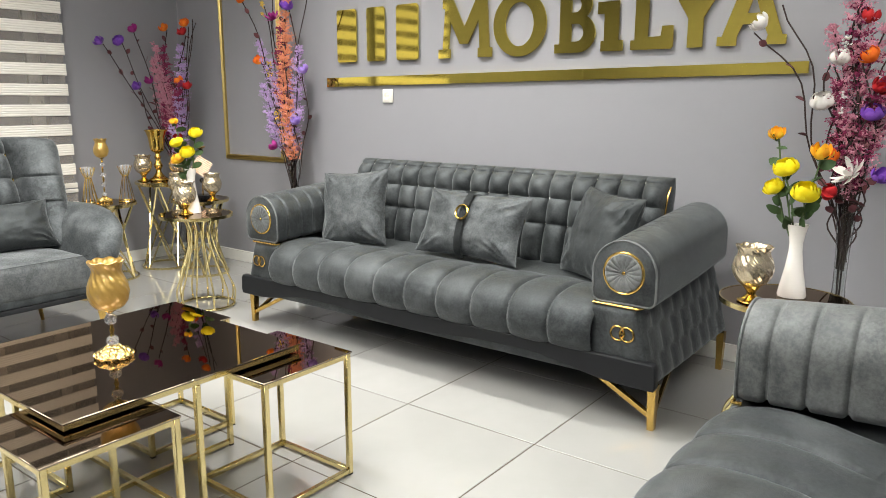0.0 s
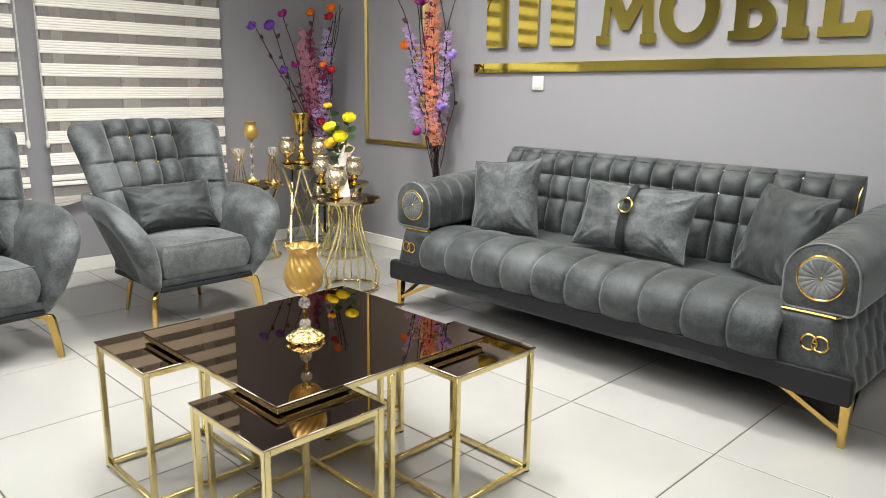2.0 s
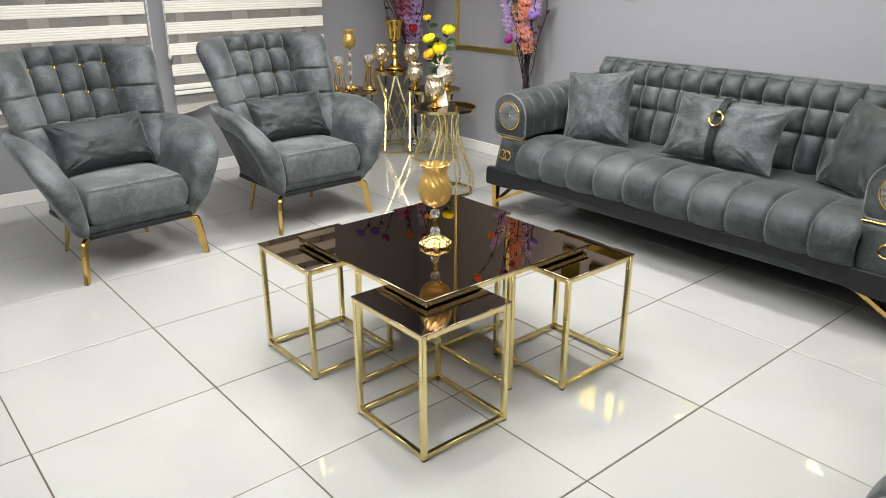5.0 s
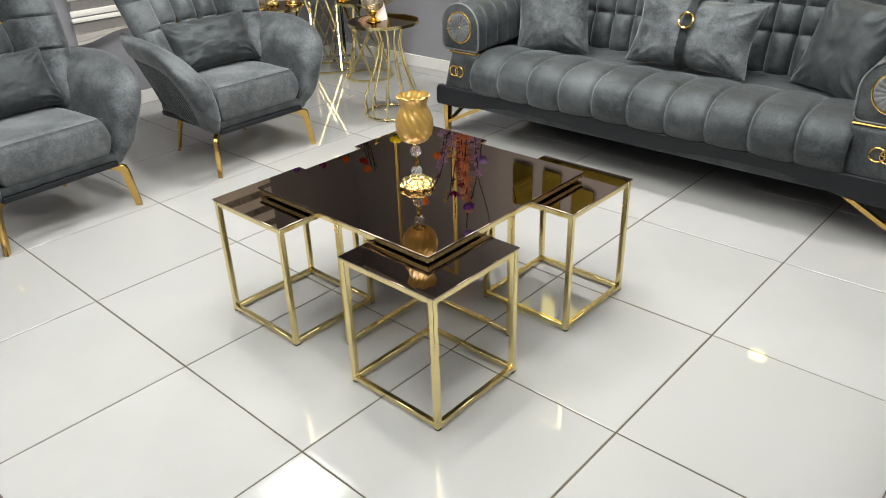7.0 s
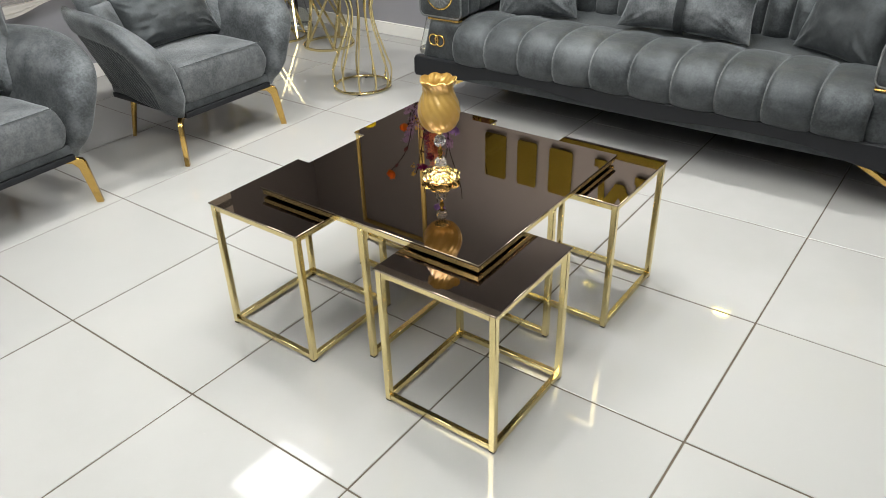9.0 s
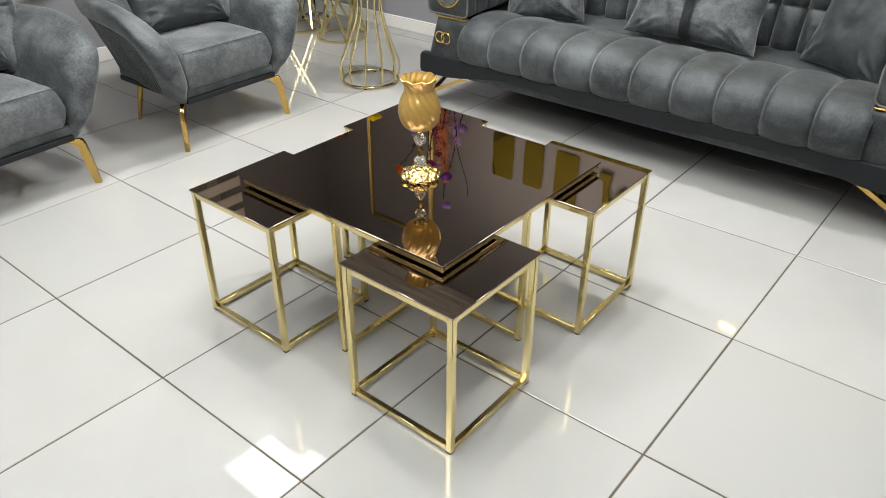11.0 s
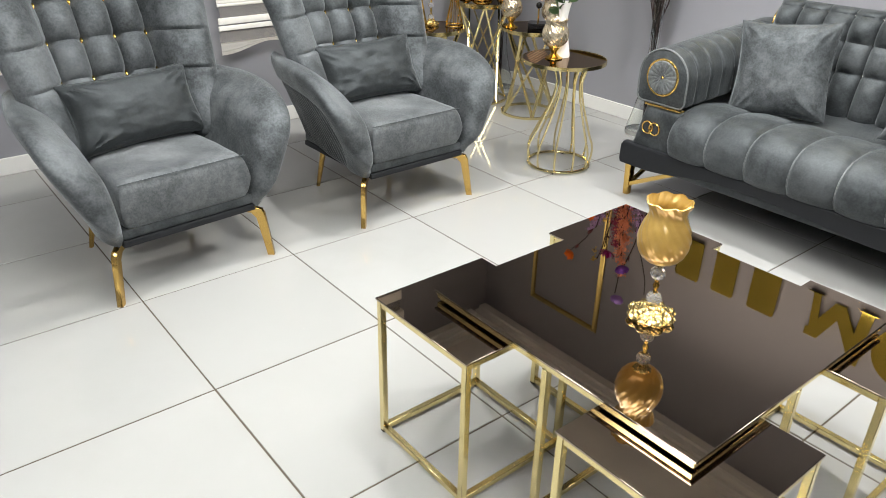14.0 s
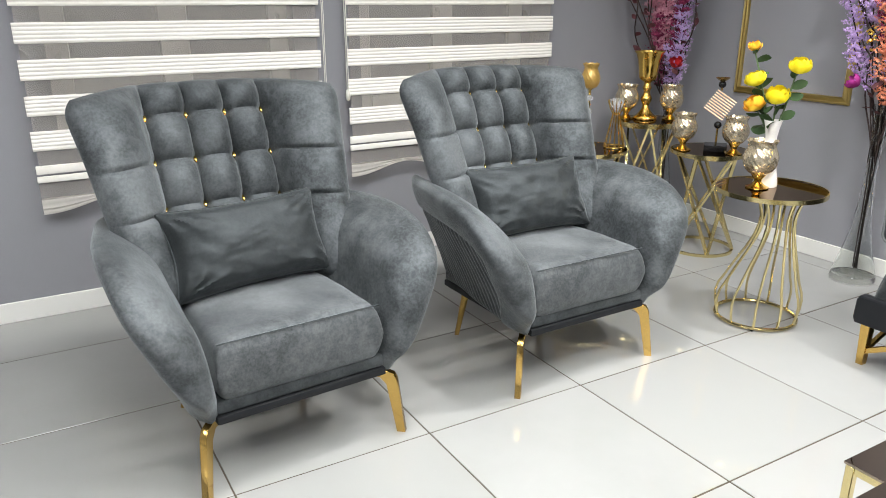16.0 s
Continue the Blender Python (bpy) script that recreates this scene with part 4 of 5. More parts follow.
def mercury(name, a, b_, low):
    m, nt, b = material(name)
    sep = nt.nodes.new("ShaderNodeSeparateXYZ")
    nt.links.new(coords(nt), sep.inputs[0])
    n = noise_of(nt, 45, 4, 0.6, distortion=1.0)
    c = mixed(nt, a, b_, n)
    up = ramp(nt, sep.outputs["Z"], [(0.045, (0, 0, 0)), (0.075, (1, 1, 1))])
    nt.links.new(mixed(nt, low, c, up), b.inputs["Base Color"])
    b.inputs["Metallic"].default_value = 0.72
    b.inputs["Roughness"].default_value = 0.14
    b.inputs["Transmission Weight"].default_value = 0.3
    return m


MERCURY = mercury("gilded_silver_glass", (0.72, 0.64, 0.50), (0.50, 0.40, 0.25), (0.85, 0.52, 0.08))
AMBER = mercury("gold_swirl_glass", (0.52, 0.33, 0.085), (0.40, 0.245, 0.055), (0.52, 0.31, 0.055))
amber = AMBER.node_tree.nodes["Principled BSDF"]
amber.inputs["Metallic"].default_value, amber.inputs["Roughness"].default_value, amber.inputs["Transmission Weight"].default_value = 0.45, 0.30, 0.0
amber.inputs["Coat Weight"].default_value = 0.8


def cup_bowl(bm, z0, R, h, n=96, flutes=16, twist=90, amp=0.022, wall=0.003, full=False):
    """A tulip bowl with swirling flutes and a waved lip."""
    rows = [(0.25, 0.0), (0.52, 0.03), (0.78, 0.14), (0.94, 0.29), (1.0, 0.44), (0.97, 0.58), (0.88, 0.70), (0.80, 0.79), (0.78, 0.85), (0.81, 0.92), (0.88, 0.98), (0.90, 1.0)]
    if full:
        rows = [(0.30, 0.0), (0.62, 0.04), (0.88, 0.16), (1.0, 0.33), (0.99, 0.47), (0.89, 0.61), (0.76, 0.73), (0.71, 0.80), (0.74, 0.88), (0.84, 0.96), (0.88, 1.0)]
    fine_rows = []
    for i in range(len(rows) - 1):
        p0, p1, p2, p3 = rows[max(0, i - 1)], rows[i], rows[i + 1], rows[min(len(rows) - 1, i + 2)]
        for q in range(4):
            t_ = q / 4
            fine_rows.append(tuple(0.5 * (2 * b_ + (c_ - a_) * t_ + (2 * a_ - 5 * b_ + 4 * c_ - d_) * t_ ** 2 + (3 * b_ - a_ - 3 * c_ + d_) * t_ ** 3) for a_, b_, c_, d_ in zip(p0, p1, p2, p3)))
    rows = fine_rows + [rows[-1]]
    prof = [(R * r, z0 + h * z) for r, z in rows] + [(R * r - wall, z0 + h * z + (0.0015 if i == 0 else 0.0)) for i, (r, z) in enumerate(reversed(rows))][:-1] + [(0.002, z0 + h * 0.03)]

    def shape(a, j, z):
        s = 1 + amp * sin(flutes * a + twist * (z - z0) / h / 6)
        k = smooth01(0.86, 1.0, (z - z0) / h)
        return (s * (1 + 0.022 * k * sin(8 * a)), 0.0022 * k * sin(8 * a + 1.2))
    lathe(bm, prof, n, shape)
    return bm


def tulip_cup(m, label="gilded glass tulip candle cup on a gold foot", s=1.0):
    c = thing("candle_cup", label, "candle cup", m, "tulip candle cups")
    bm = lathe(bmesh.new(), [(0.002, 0), (0.042 * s, 0), (0.043 * s, 0.004), (0.026 * s, 0.012), (0.014 * s, 0.024), (0.016 * s, 0.034), (0.026 * s, 0.048), (0.03 * s, 0.058), (0.002, 0.058)], 28)
    part("foot", bm, GOLD_VASE, c, "gold foot")
    part("bowl", cup_bowl(bmesh.new(), 0.052, 0.064 * s, 0.132 * s, 96, 14, 150, 0.020), MERCURY, c, "swirled gilded glass bowl")
    return c


cup = tulip_cup(pose(T1[0] - 0.030, T1[1] - 0.045, 0.571))
for x, y, z in ((-4.610, 2.935, 0.531), (-4.395, 3.060, 0.531), (-5.045, 2.945, 0.633), (-4.895, 3.130, 0.633)):
    copy_thing(cup, pose(x, y, z, 0, 0, 37 * x))
cr = copy_thing(cup, pose(-0.664, 2.452, 0.571))


def crystal_ball(bm, z, r):
    b2 = bmesh.ops.create_icosphere(bm, subdivisions=2, radius=r)
    bmesh.ops.translate(bm, vec=(0, 0, z), verts=b2["verts"])
    return bm


def filigree():
    m = metal("gilded_filigree", (0.86, 0.66, 0.26), 0.20)
    nt = m.node_tree
    v = put(nt, "ShaderNodeTexVoronoi", Scale=95.0)
    nt.links.new(coords(nt), v.inputs["Vector"])
    bump(nt, nt.nodes["Principled BSDF"], v.outputs["Distance"], 0.9, 0.006)
    return m


FILIGREE = filigree()


def candle_stand(m, label, stem, R, hb, base=0.055):
    c = thing("candle_holder", label, "candle holder", m)
    n = 64
    bm = lathe(bmesh.new(), [(0.002, 0), (base * 0.92, 0.0), (base, 0.006), (base * 0.84, 0.016), (base * 0.58, 0.026), (base * 0.30, 0.040), (0.002, 0.042)], n, lambda a, j, z: (1 + 0.07 * sin(8 * a) * (1 if j in (1, 2, 3) else 0) + 0.03 * sin(24 * a), 0.003 * (1 + sin(8 * a)) * (1 if j in (2, 3) else 0)))
    part("base", bm, FILIGREE, c, "ornate scalloped gold base")
    z = 0.036
    while z < stem - 0.012:
        part("crystal", crystal_ball(bmesh.new(), z + 0.015, 0.0185), CRYSTAL, c, "faceted clear crystal bead", False)
        z += 0.031
        if z < stem - 0.012:
            top = min(z + 0.036, stem - 0.034 if stem < 0.2 else stem)
            part("stem", lathe(bmesh.new(), [(0.007, z - 0.003), (0.0045, z + 0.008), (0.008, (z + top) / 2), (0.0045, top - 0.008), (0.007, top + 0.002)], 14), GOLD_VASE, c)
            z = top
    part("collar", lathe(bmesh.new(), [(0.006, stem - 0.006), (0.012, stem), (R * 0.62, stem + 0.016), (R * 0.66, stem + 0.02), (0.004, stem + 0.012)], 36, lambda a, j, zz: 1 + 0.06 * sin(9 * a) * (j in (2, 3))), FILIGREE, c, "gold leaf collar")
    part("bowl", cup_bowl(bmesh.new(), stem + 0.006, R, hb, 144, 16, 170, 0.017, 0.003, True), AMBER, c, "gold swirled glass bowl with a waved lip")
    return c


candle_stand(pose(-2.122, 1.060, 0.4555), "gold glass candle holder on the coffee table", 0.142, 0.058, 0.148)
candle_stand(pose(-4.945, 2.585, 0.526), "tall gold glass candle holder with crystal bead stem", 0.295, 0.048, 0.125, 0.046)


def wire_holder(m):
    c = thing("wire_candle_holder", "gold wire candle holder with a crystal bowl", "candle holder", m, "wire candle holders")
    for nm, z, r in (("base_ring", 0.004, 0.052), ("waist_ring", 0.175, 0.018)):
        bm = bmesh.new()
        tube(bm, circle(0, 0, z, r, 28), 0.0035, 6, True)
        part(nm, bm, GOLD_VASE, c)
    for k in range(12):
        a = 2 * pi * k / 12
        bm = bmesh.new()
        tube(bm, [(0.052 * cos(a), 0.052 * sin(a), 0.004), (0.018 * cos(a), 0.018 * sin(a), 0.175), (0.034 * cos(a), 0.034 * sin(a), 0.205), (0.047 * cos(a), 0.047 * sin(a), 0.245)], 0.0022, 5)
        part("wire", bm, GOLD_VASE, c)
    bm = lathe(bmesh.new(), [(0.004, 0.18), (0.025, 0.19), (0.038, 0.215), (0.036, 0.25), (0.033, 0.25), (0.034, 0.216), (0.02, 0.196), (0.003, 0.187)], 20)
    part("bowl", bm, CRYSTAL, c, "clear crystal bowl", False)
    return c


wh = wire_holder(pose(-4.895, 2.455, 0.526))
copy_thing(wh, pose(-4.850, 2.690, 0.526, 0, 0, 15))

gv = thing("trumpet_vase", "tall polished gold trumpet vase on a side table", "vase", pose(-4.985, 3.030, 0.633))
part("body", lathe(bmesh.new(), [(0.002, 0), (0.064, 0), (0.066, 0.008), (0.062, 0.016), (0.050, 0.022), (0.036, 0.036), (0.022, 0.056), (0.017, 0.075), (0.024, 0.088), (0.030, 0.102), (0.030, 0.116), (0.022, 0.130), (0.016, 0.148), (0.020, 0.160), (0.026, 0.170), (0.019, 0.180), (0.017, 0.196), (0.030, 0.206), (0.044, 0.216), (0.050, 0.232), (0.053, 0.265), (0.060, 0.315), (0.073, 0.352), (0.082, 0.362), (0.082, 0.366), (0.076, 0.364), (0.066, 0.345), (0.054, 0.31), (0.046, 0.25), (0.002, 0.235)], 44), GOLD_VASE, gv)

# abstract ornament on the crossed-bar table
orn = thing("ornament", "black and gold ornament with a tilted wire square", "ornament", pose(-4.512, 3.065, 0.531, 0, 0, 40))
part("base", one_box(-0.055, 0.055, -0.055, 0.055, 0, 0.03, 0.002, 1), BLACK_GLOSS, orn, "black gloss block")
bm = bmesh.new()
tube(bm, [(0, 0, 0.03), (0, 0, 0.115)], 0.005, 8)
tube(bm, [(0, 0, 0.30), (0, 0, 0.345)], 0.004, 8)
part("stem", bm, GOLD, orn)
for z in (0.128, 0.33):
    part("ball", crystal_ball(bmesh.new(), z, 0.019), BLACK_GLOSS, orn, "black ball")
ROSE_GOLD = metal("rose_gold", (0.75, 0.52, 0.36), 0.3)
for k in range(9):
    off = -0.052 + 0.013 * k
    bm = bmesh.new()
    mm = pose(0, 0, 0.228, 0, 33, 0)
    tube(bm, [mm @ Vector((-0.056, 0, off)), mm @ Vector((0.056, 0, off))], 0.0032, 6)
    part("bar", bm, ROSE_GOLD, orn)
part("dish", lathe(bmesh.new(), [(0.004, 0.344), (0.02, 0.35), (0.036, 0.362), (0.033, 0.364), (0.018, 0.354), (0.002, 0.35)], 24), GOLD, orn)


# ---- flowers ----
def petal_stuff(name, a, b_, rough=0.6):
    m, nt, bs = material(name)
    geo = nt.nodes.new("ShaderNodeNewGeometry")
    c = mixed(nt, a, b_, geo.outputs["Random Per Island"])
    nt.links.new(mixed(nt, c, tuple(x * 0.88 for x in a), noise_of(nt, 50, 3)), bs.inputs["Base Color"])
    bs.inputs["Roughness"].default_value = rough
    bs.inputs["Specular IOR Level"].default_value = 0.2
    return m


HUE = {
    "purple": petal_stuff("purple_petal", (0.16, 0.05, 0.38), (0.30, 0.12, 0.55)), "magenta": petal_stuff("magenta_petal", (0.28, 0.02, 0.17), (0.40, 0.05, 0.25)),
    "orange": petal_stuff("orange_petal", (0.85, 0.16, 0.02), (0.90, 0.32, 0.03)), "red": petal_stuff("red_petal", (0.42, 0.015, 0.02), (0.55, 0.03, 0.03)),
    "white": petal_stuff("white_petal", (0.80, 0.77, 0.73), (0.85, 0.83, 0.80)), "lilac": petal_stuff("lilac_petal", (0.30, 0.18, 0.58), (0.42, 0.28, 0.70)),
    "yellow": petal_stuff("yellow_petal", (0.90, 0.74, 0.02), (0.92, 0.82, 0.05)), "peach": petal_stuff("peach_petal", (0.92, 0.42, 0.03), (0.92, 0.66, 0.04)),
    "lilac_spray": petal_stuff("lilac_spray", (0.42, 0.28, 0.56), (0.62, 0.47, 0.72)), "pink_spray": petal_stuff("pink_spray", (0.52, 0.20, 0.28), (0.66, 0.36, 0.42)),
    "orange_spray": petal_stuff("coral_spray", (0.72, 0.24, 0.13), (0.80, 0.38, 0.24)), "wine_spray": petal_stuff("wine_spray", (0.22, 0.02, 0.08), (0.34, 0.06, 0.13)),
    "gold": metal("gold_berry", (0.75, 0.50, 0.10), 0.25), "silver": metal("silver_berry", (0.78, 0.77, 0.76), 0.25),
    "leaf": petal_stuff("green_leaf", (0.045, 0.085, 0.03), (0.07, 0.12, 0.05)), "dark_leaf": petal_stuff("dark_red_leaf", (0.09, 0.03, 0.035), (0.14, 0.05, 0.055)),
}
STEM = plain("green_stem", (0.07, 0.12, 0.04), 0.6)


def petal(bm, m, w, l, cup_, nu=4, nv=5, tip=1.0):
    def f(u, v):
        a = (u - 0.5) * 2
        wd = w * (sin(pi * min(0.97, 0.12 + 0.80 * v)) ** 0.8) * (1 if v < 0.9 else tip)
        return m @ Vector((a * wd, -cup_ * l * (sin(pi * v * 0.75)) + cup_ * 0.8 * wd * (a * a), l * v))
    sheet(bm, f, nu, nv)


def flower_head(bm, p, d, r, rng, kind="rose"):
    """Layers of cupped petals round the axis d."""
    q = Vector(d).to_track_quat("Z", "Y").to_matrix().to_4x4()
    base = Matrix.Translation(p) @ q
    layers = {"rose": ((3, 0.05, 0.98, -2), (4, 0.13, 1.02, 0), (5, 0.24, 1.0, 4), (6, 0.36, 0.95, 9), (6, 0.46, 0.82, 18)),
              "bud": ((3, 0.06, 0.95, 4), (4, 0.16, 1.0, 10), (4, 0.24, 0.9, 16)),
              "lily": ((5, 0.10, 1.0, 18), (6, 0.14, 1.25, 42), (6, 0.12, 1.2, 62))}[kind]
    for n, off, ln, tilt in layers:
        a0 = rng.uniform(0, 6)
        for k in range(n):
            a = a0 + 2 * pi * k / n + rng.uniform(-0.12, 0.12)
            mm = base @ Matrix.Rotation(a, 4, "Z") @ Matrix.Translation((0, -off * r, 0)) @ Matrix.Rotation(radians(tilt + rng.uniform(-6, 6)), 4, "X")
            wide = {"rose": 0.62, "bud": 0.42, "lily": 0.30}[kind]
            petal(bm, mm, wide * r * rng.uniform(0.9, 1.1), r * 1.45 * ln, 0.42 if kind != "lily" else 0.15, 4, 5, 0.7 if kind == "lily" else 1.0)
    return bm


def leaf_blade(bm, p, d, l, w, rng):
    q = Vector(d).to_track_quat("Z", "Y").to_matrix().to_4x4()
    petal(bm, Matrix.Translation(p) @ q @ Matrix.Rotation(rng.uniform(0, 6), 4, "Z"), w, l, 0.25, 2, 5, 0.5)


def curve_pts(a, b, bow, n=14, wav=0.0, ph=0.0):
    a, b = Vector(a), Vector(b)
    side = (b - a).cross(Vector((0.3, 0.9, 0.1))).normalized()
    out = []
    for i in range(n + 1):
        t = i / n
        p = a.lerp(b, t) + Vector(bow) * sin(pi * t)
        out.append(p + side * wav * sin(2 * pi * 1.6 * t + ph) * t)
    return out


def spray(bm, pts, rng, dens, reach, size):
    """Fine tufts of tiny florets along a stem."""
    n = len(pts) - 1
    for i in range(dens):
        t = min(0.999, max(0, (rng.randrange(8) + rng.gauss(0.5, 0.2)) / 8))
        k = min(int(t * n), n - 1)
        p = Vector(pts[k]).lerp(Vector(pts[k + 1]), t * n - k)
        wide = reach * (0.35 + 0.65 * sin(pi * min(1, 0.15 + t * 0.85)))
        a = rng.uniform(0, 2 * pi)
        tip = p + Vector((cos(a), sin(a), rng.uniform(-0.1, 0.7))) * wide * rng.uniform(0.45, 1.25)
        for j in range(8):
            q = p.lerp(tip, 0.15 + 0.85 * j / 7) + Vector((rng.gauss(0, 1), rng.gauss(0, 1), rng.gauss(0, 1))) * size * 0.5
            s = size * rng.uniform(0.7, 1.3)
            e1 = Vector((rng.gauss(0, 1), rng.gauss(0, 1), rng.gauss(0, 1))).normalized()
            e2 = e1.orthogonal().normalized()
            e3 = e1.cross(e2)
            v = [bm.verts.new(q + e * s * g) for e, g in ((e1, 1), (e2, 0.6), (e1, -1), (e2, -0.6), (e3, 0.7), (e3, -0.7))]
            for f in ((0, 1, 4), (1, 2, 4), (2, 3, 4), (3, 0, 4)):
                bm.faces.new([v[i_] for i_ in f])
            bm.faces.new((v[0], v[3], v[2], v[1]))
            bm.verts.remove(v[5])
    return bm


def berries(bm, p, rng, n=22, r=0.006, spread=0.022, tall=0.05):
    for i in range(n):
        b2 = bmesh.ops.create_icosphere(bm, subdivisions=1, radius=r)
        a = rng.uniform(0, 6.28)
        bmesh.ops.translate(bm, vec=Vector(p) + Vector((cos(a) * spread * rng.random(), sin(a) * spread * rng.random(), rng.uniform(-tall, tall))), verts=b2["verts"])


def floor_vase(parent, x, y, h=0.82):
    rows = [(0.096, 0.0), (0.100, 0.008), (0.092, 0.05), (0.070, 0.13), (0.045, 0.24), (0.030, 0.38), (0.024, 0.5), (0.026, 0.64), (0.034, 0.76), (0.043, h)]
    prof = [(0.002, 0.0)] + rows + [(max(0.004, r - 0.004), max(z, 0.03)) for r, z in reversed(rows)] + [(0.002, 0.03)]
    return part("glass_vase", lathe(bmesh.new(), prof, 40, at=(x, y, 0)), CLEAR, parent, "tall waisted clear glass vase")


def arrangement(label, x, y, heads, sprays, twigs, seed, h=0.82):
    rng = random.Random(seed)
    t = thing("flower_arrangement", label, "artificial flowers", None)
    floor_vase(t, x, y, h)
    foot = lambda: Vector((x + rng.uniform(-0.014, 0.014), y + rng.uniform(-0.014, 0.014), 0.06))
    neck = lambda: Vector((x + rng.uniform(-0.018, 0.018), y + rng.uniform(-0.018, 0.018), h * 0.78))
    for kind, px, py, pz in heads:
        p, nk = Vector((px, py, pz)), neck()
        bow = Vector((rng.uniform(-0.05, 0.05), rng.uniform(-0.02, 0.02), rng.uniform(-0.02, 0.02)))
        pts = ([foot(), nk * 0.5 + Vector((x, y, 0.06)) * 0.5] if rng.random() < 0.18 else [nk - Vector((0, 0, 0.08)), nk - Vector((0, 0, 0.03))]) + curve_pts(nk, p, bow * 1.3, 14, 0.055, rng.uniform(0, 6))
        bm = bmesh.new()
        tube(bm, pts, [0.003] * 4 + [0.0034] * 9 + [0.0034] * (len(pts) - 13), 6)
        d = (pts[-1] - pts[-3]).normalized() + Vector((rng.uniform(-0.5, 0.5), -0.5 + rng.uniform(-0.3, 0.2), 0.2))
        if kind in ("gold", "silver"):
            st_ = part("stem", bm, WOOD_DARK, t)
            bm = bmesh.new()
            berries(bm, p, rng)
            part("berries", bm, HUE[kind], st_, kind + " berry cluster")
            continue
        st_ = part("stem", bm, WOOD_DARK, t)
        if kind == "twig":
            continue
        bm = bmesh.new()
        flower_head(bm, p, d, 0.037 if kind != "white" else 0.040, rng, rng.choice(("bud", "lily", "rose")) if kind not in ("orange", "red") else "bud")
        tagged(part("bloom", bm, HUE[kind], st_, kind + " fabric bloom"), kind="stuff")
        bm = bmesh.new()
        for j in range(4):
            q = pts[-2 - 2 * j]
            leaf_blade(bm, q, Vector((rng.uniform(-1, 1), rng.uniform(-1, 0.3), rng.uniform(0, 0.8))), rng.uniform(0.03, 0.055), 0.014, rng)
        tagged(part("leaves", bm, HUE["dark_leaf"], st_), kind="stuff")
    for kind, pz0, px, py, pz in sprays:
        a = Vector((x + (px - x) * 0.35, y + (py - y) * 0.35, pz0))
        pts = curve_pts(a, (px, py, pz), (rng.uniform(-0.05, 0.05), 0, 0), 10)
        bm = bmesh.new()
        tube(bm, [neck() - Vector((0, 0, 0.05)), neck()] + pts, 0.003, 5)
        st_ = part("stem", bm, WOOD_DARK, t)
        bm = bmesh.new()
        spray(bm, pts[1:], rng, int(440 * (pz - pz0)), 0.058, 0.0056)
        tagged(part("spray", bm, HUE[kind], st_, kind.replace("_", " ") + " of tiny florets", False), kind="stuff")
    for (ax, ay, az), (bx2, by2, bz2) in twigs:
        bm = bmesh.new()
        pts = curve_pts((ax, ay, az), (bx2, by2, bz2), (rng.uniform(-0.05, 0.05), -0.02, 0), 18, 0.05, rng.uniform(0, 6))
        tube(bm, [foot(), neck()] + pts, [0.0034] * 10 + [0.003] * (len(pts) - 8), 6)
        part("twig", bm, WOOD_DARK, t, "curly dark twig")
    return t


arrangement("tall purple and orange silk flowers in a glass floor vase", -5.04, 3.27,
            [("purple", -5.12, 2.75, 1.59), ("purple", -5.12, 2.89, 1.60), ("magenta", -5.12, 3.01, 1.69), ("purple", -5.12, 3.00, 1.29), ("magenta", -5.12, 3.10, 1.33),
             ("orange", -5.10, 3.24, 1.71), ("orange", -4.84, 3.24, 1.73), ("red", -4.88, 3.24, 1.67), ("orange", -4.92, 3.22, 1.33), ("red", -4.86, 3.24, 1.29), ("red", -4.93, 3.18, 0.92), ("magenta", -5.09, 3.2, 0.95), ("twig", -4.78, 3.26, 1.77)],
            [("pink_spray", 0.95, -5.17, 3.18, 1.62), ("pink_spray", 0.9, -5.14, 3.14, 1.45), ("wine_spray", 1.1, -5.08, 3.2, 1.60), ("lilac_spray", 1.05, -4.94, 3.24, 1.60), ("lilac_spray", 0.78, -4.97, 3.2, 1.25), ("lilac_spray", 0.72, -5.0, 3.16, 1.02), ("pink_spray", 0.8, -5.13, 3.2, 1.15), ("wine_spray", 0.8, -4.9, 3.2, 1.35), ("wine_spray", 0.75, -5.06, 3.16, 1.2), ("pink_spray", 1.0, -5.1, 3.12, 1.5)],
            [((-5.03, 3.26, 0.8), (-4.80, 3.3, 1.75))], 11)
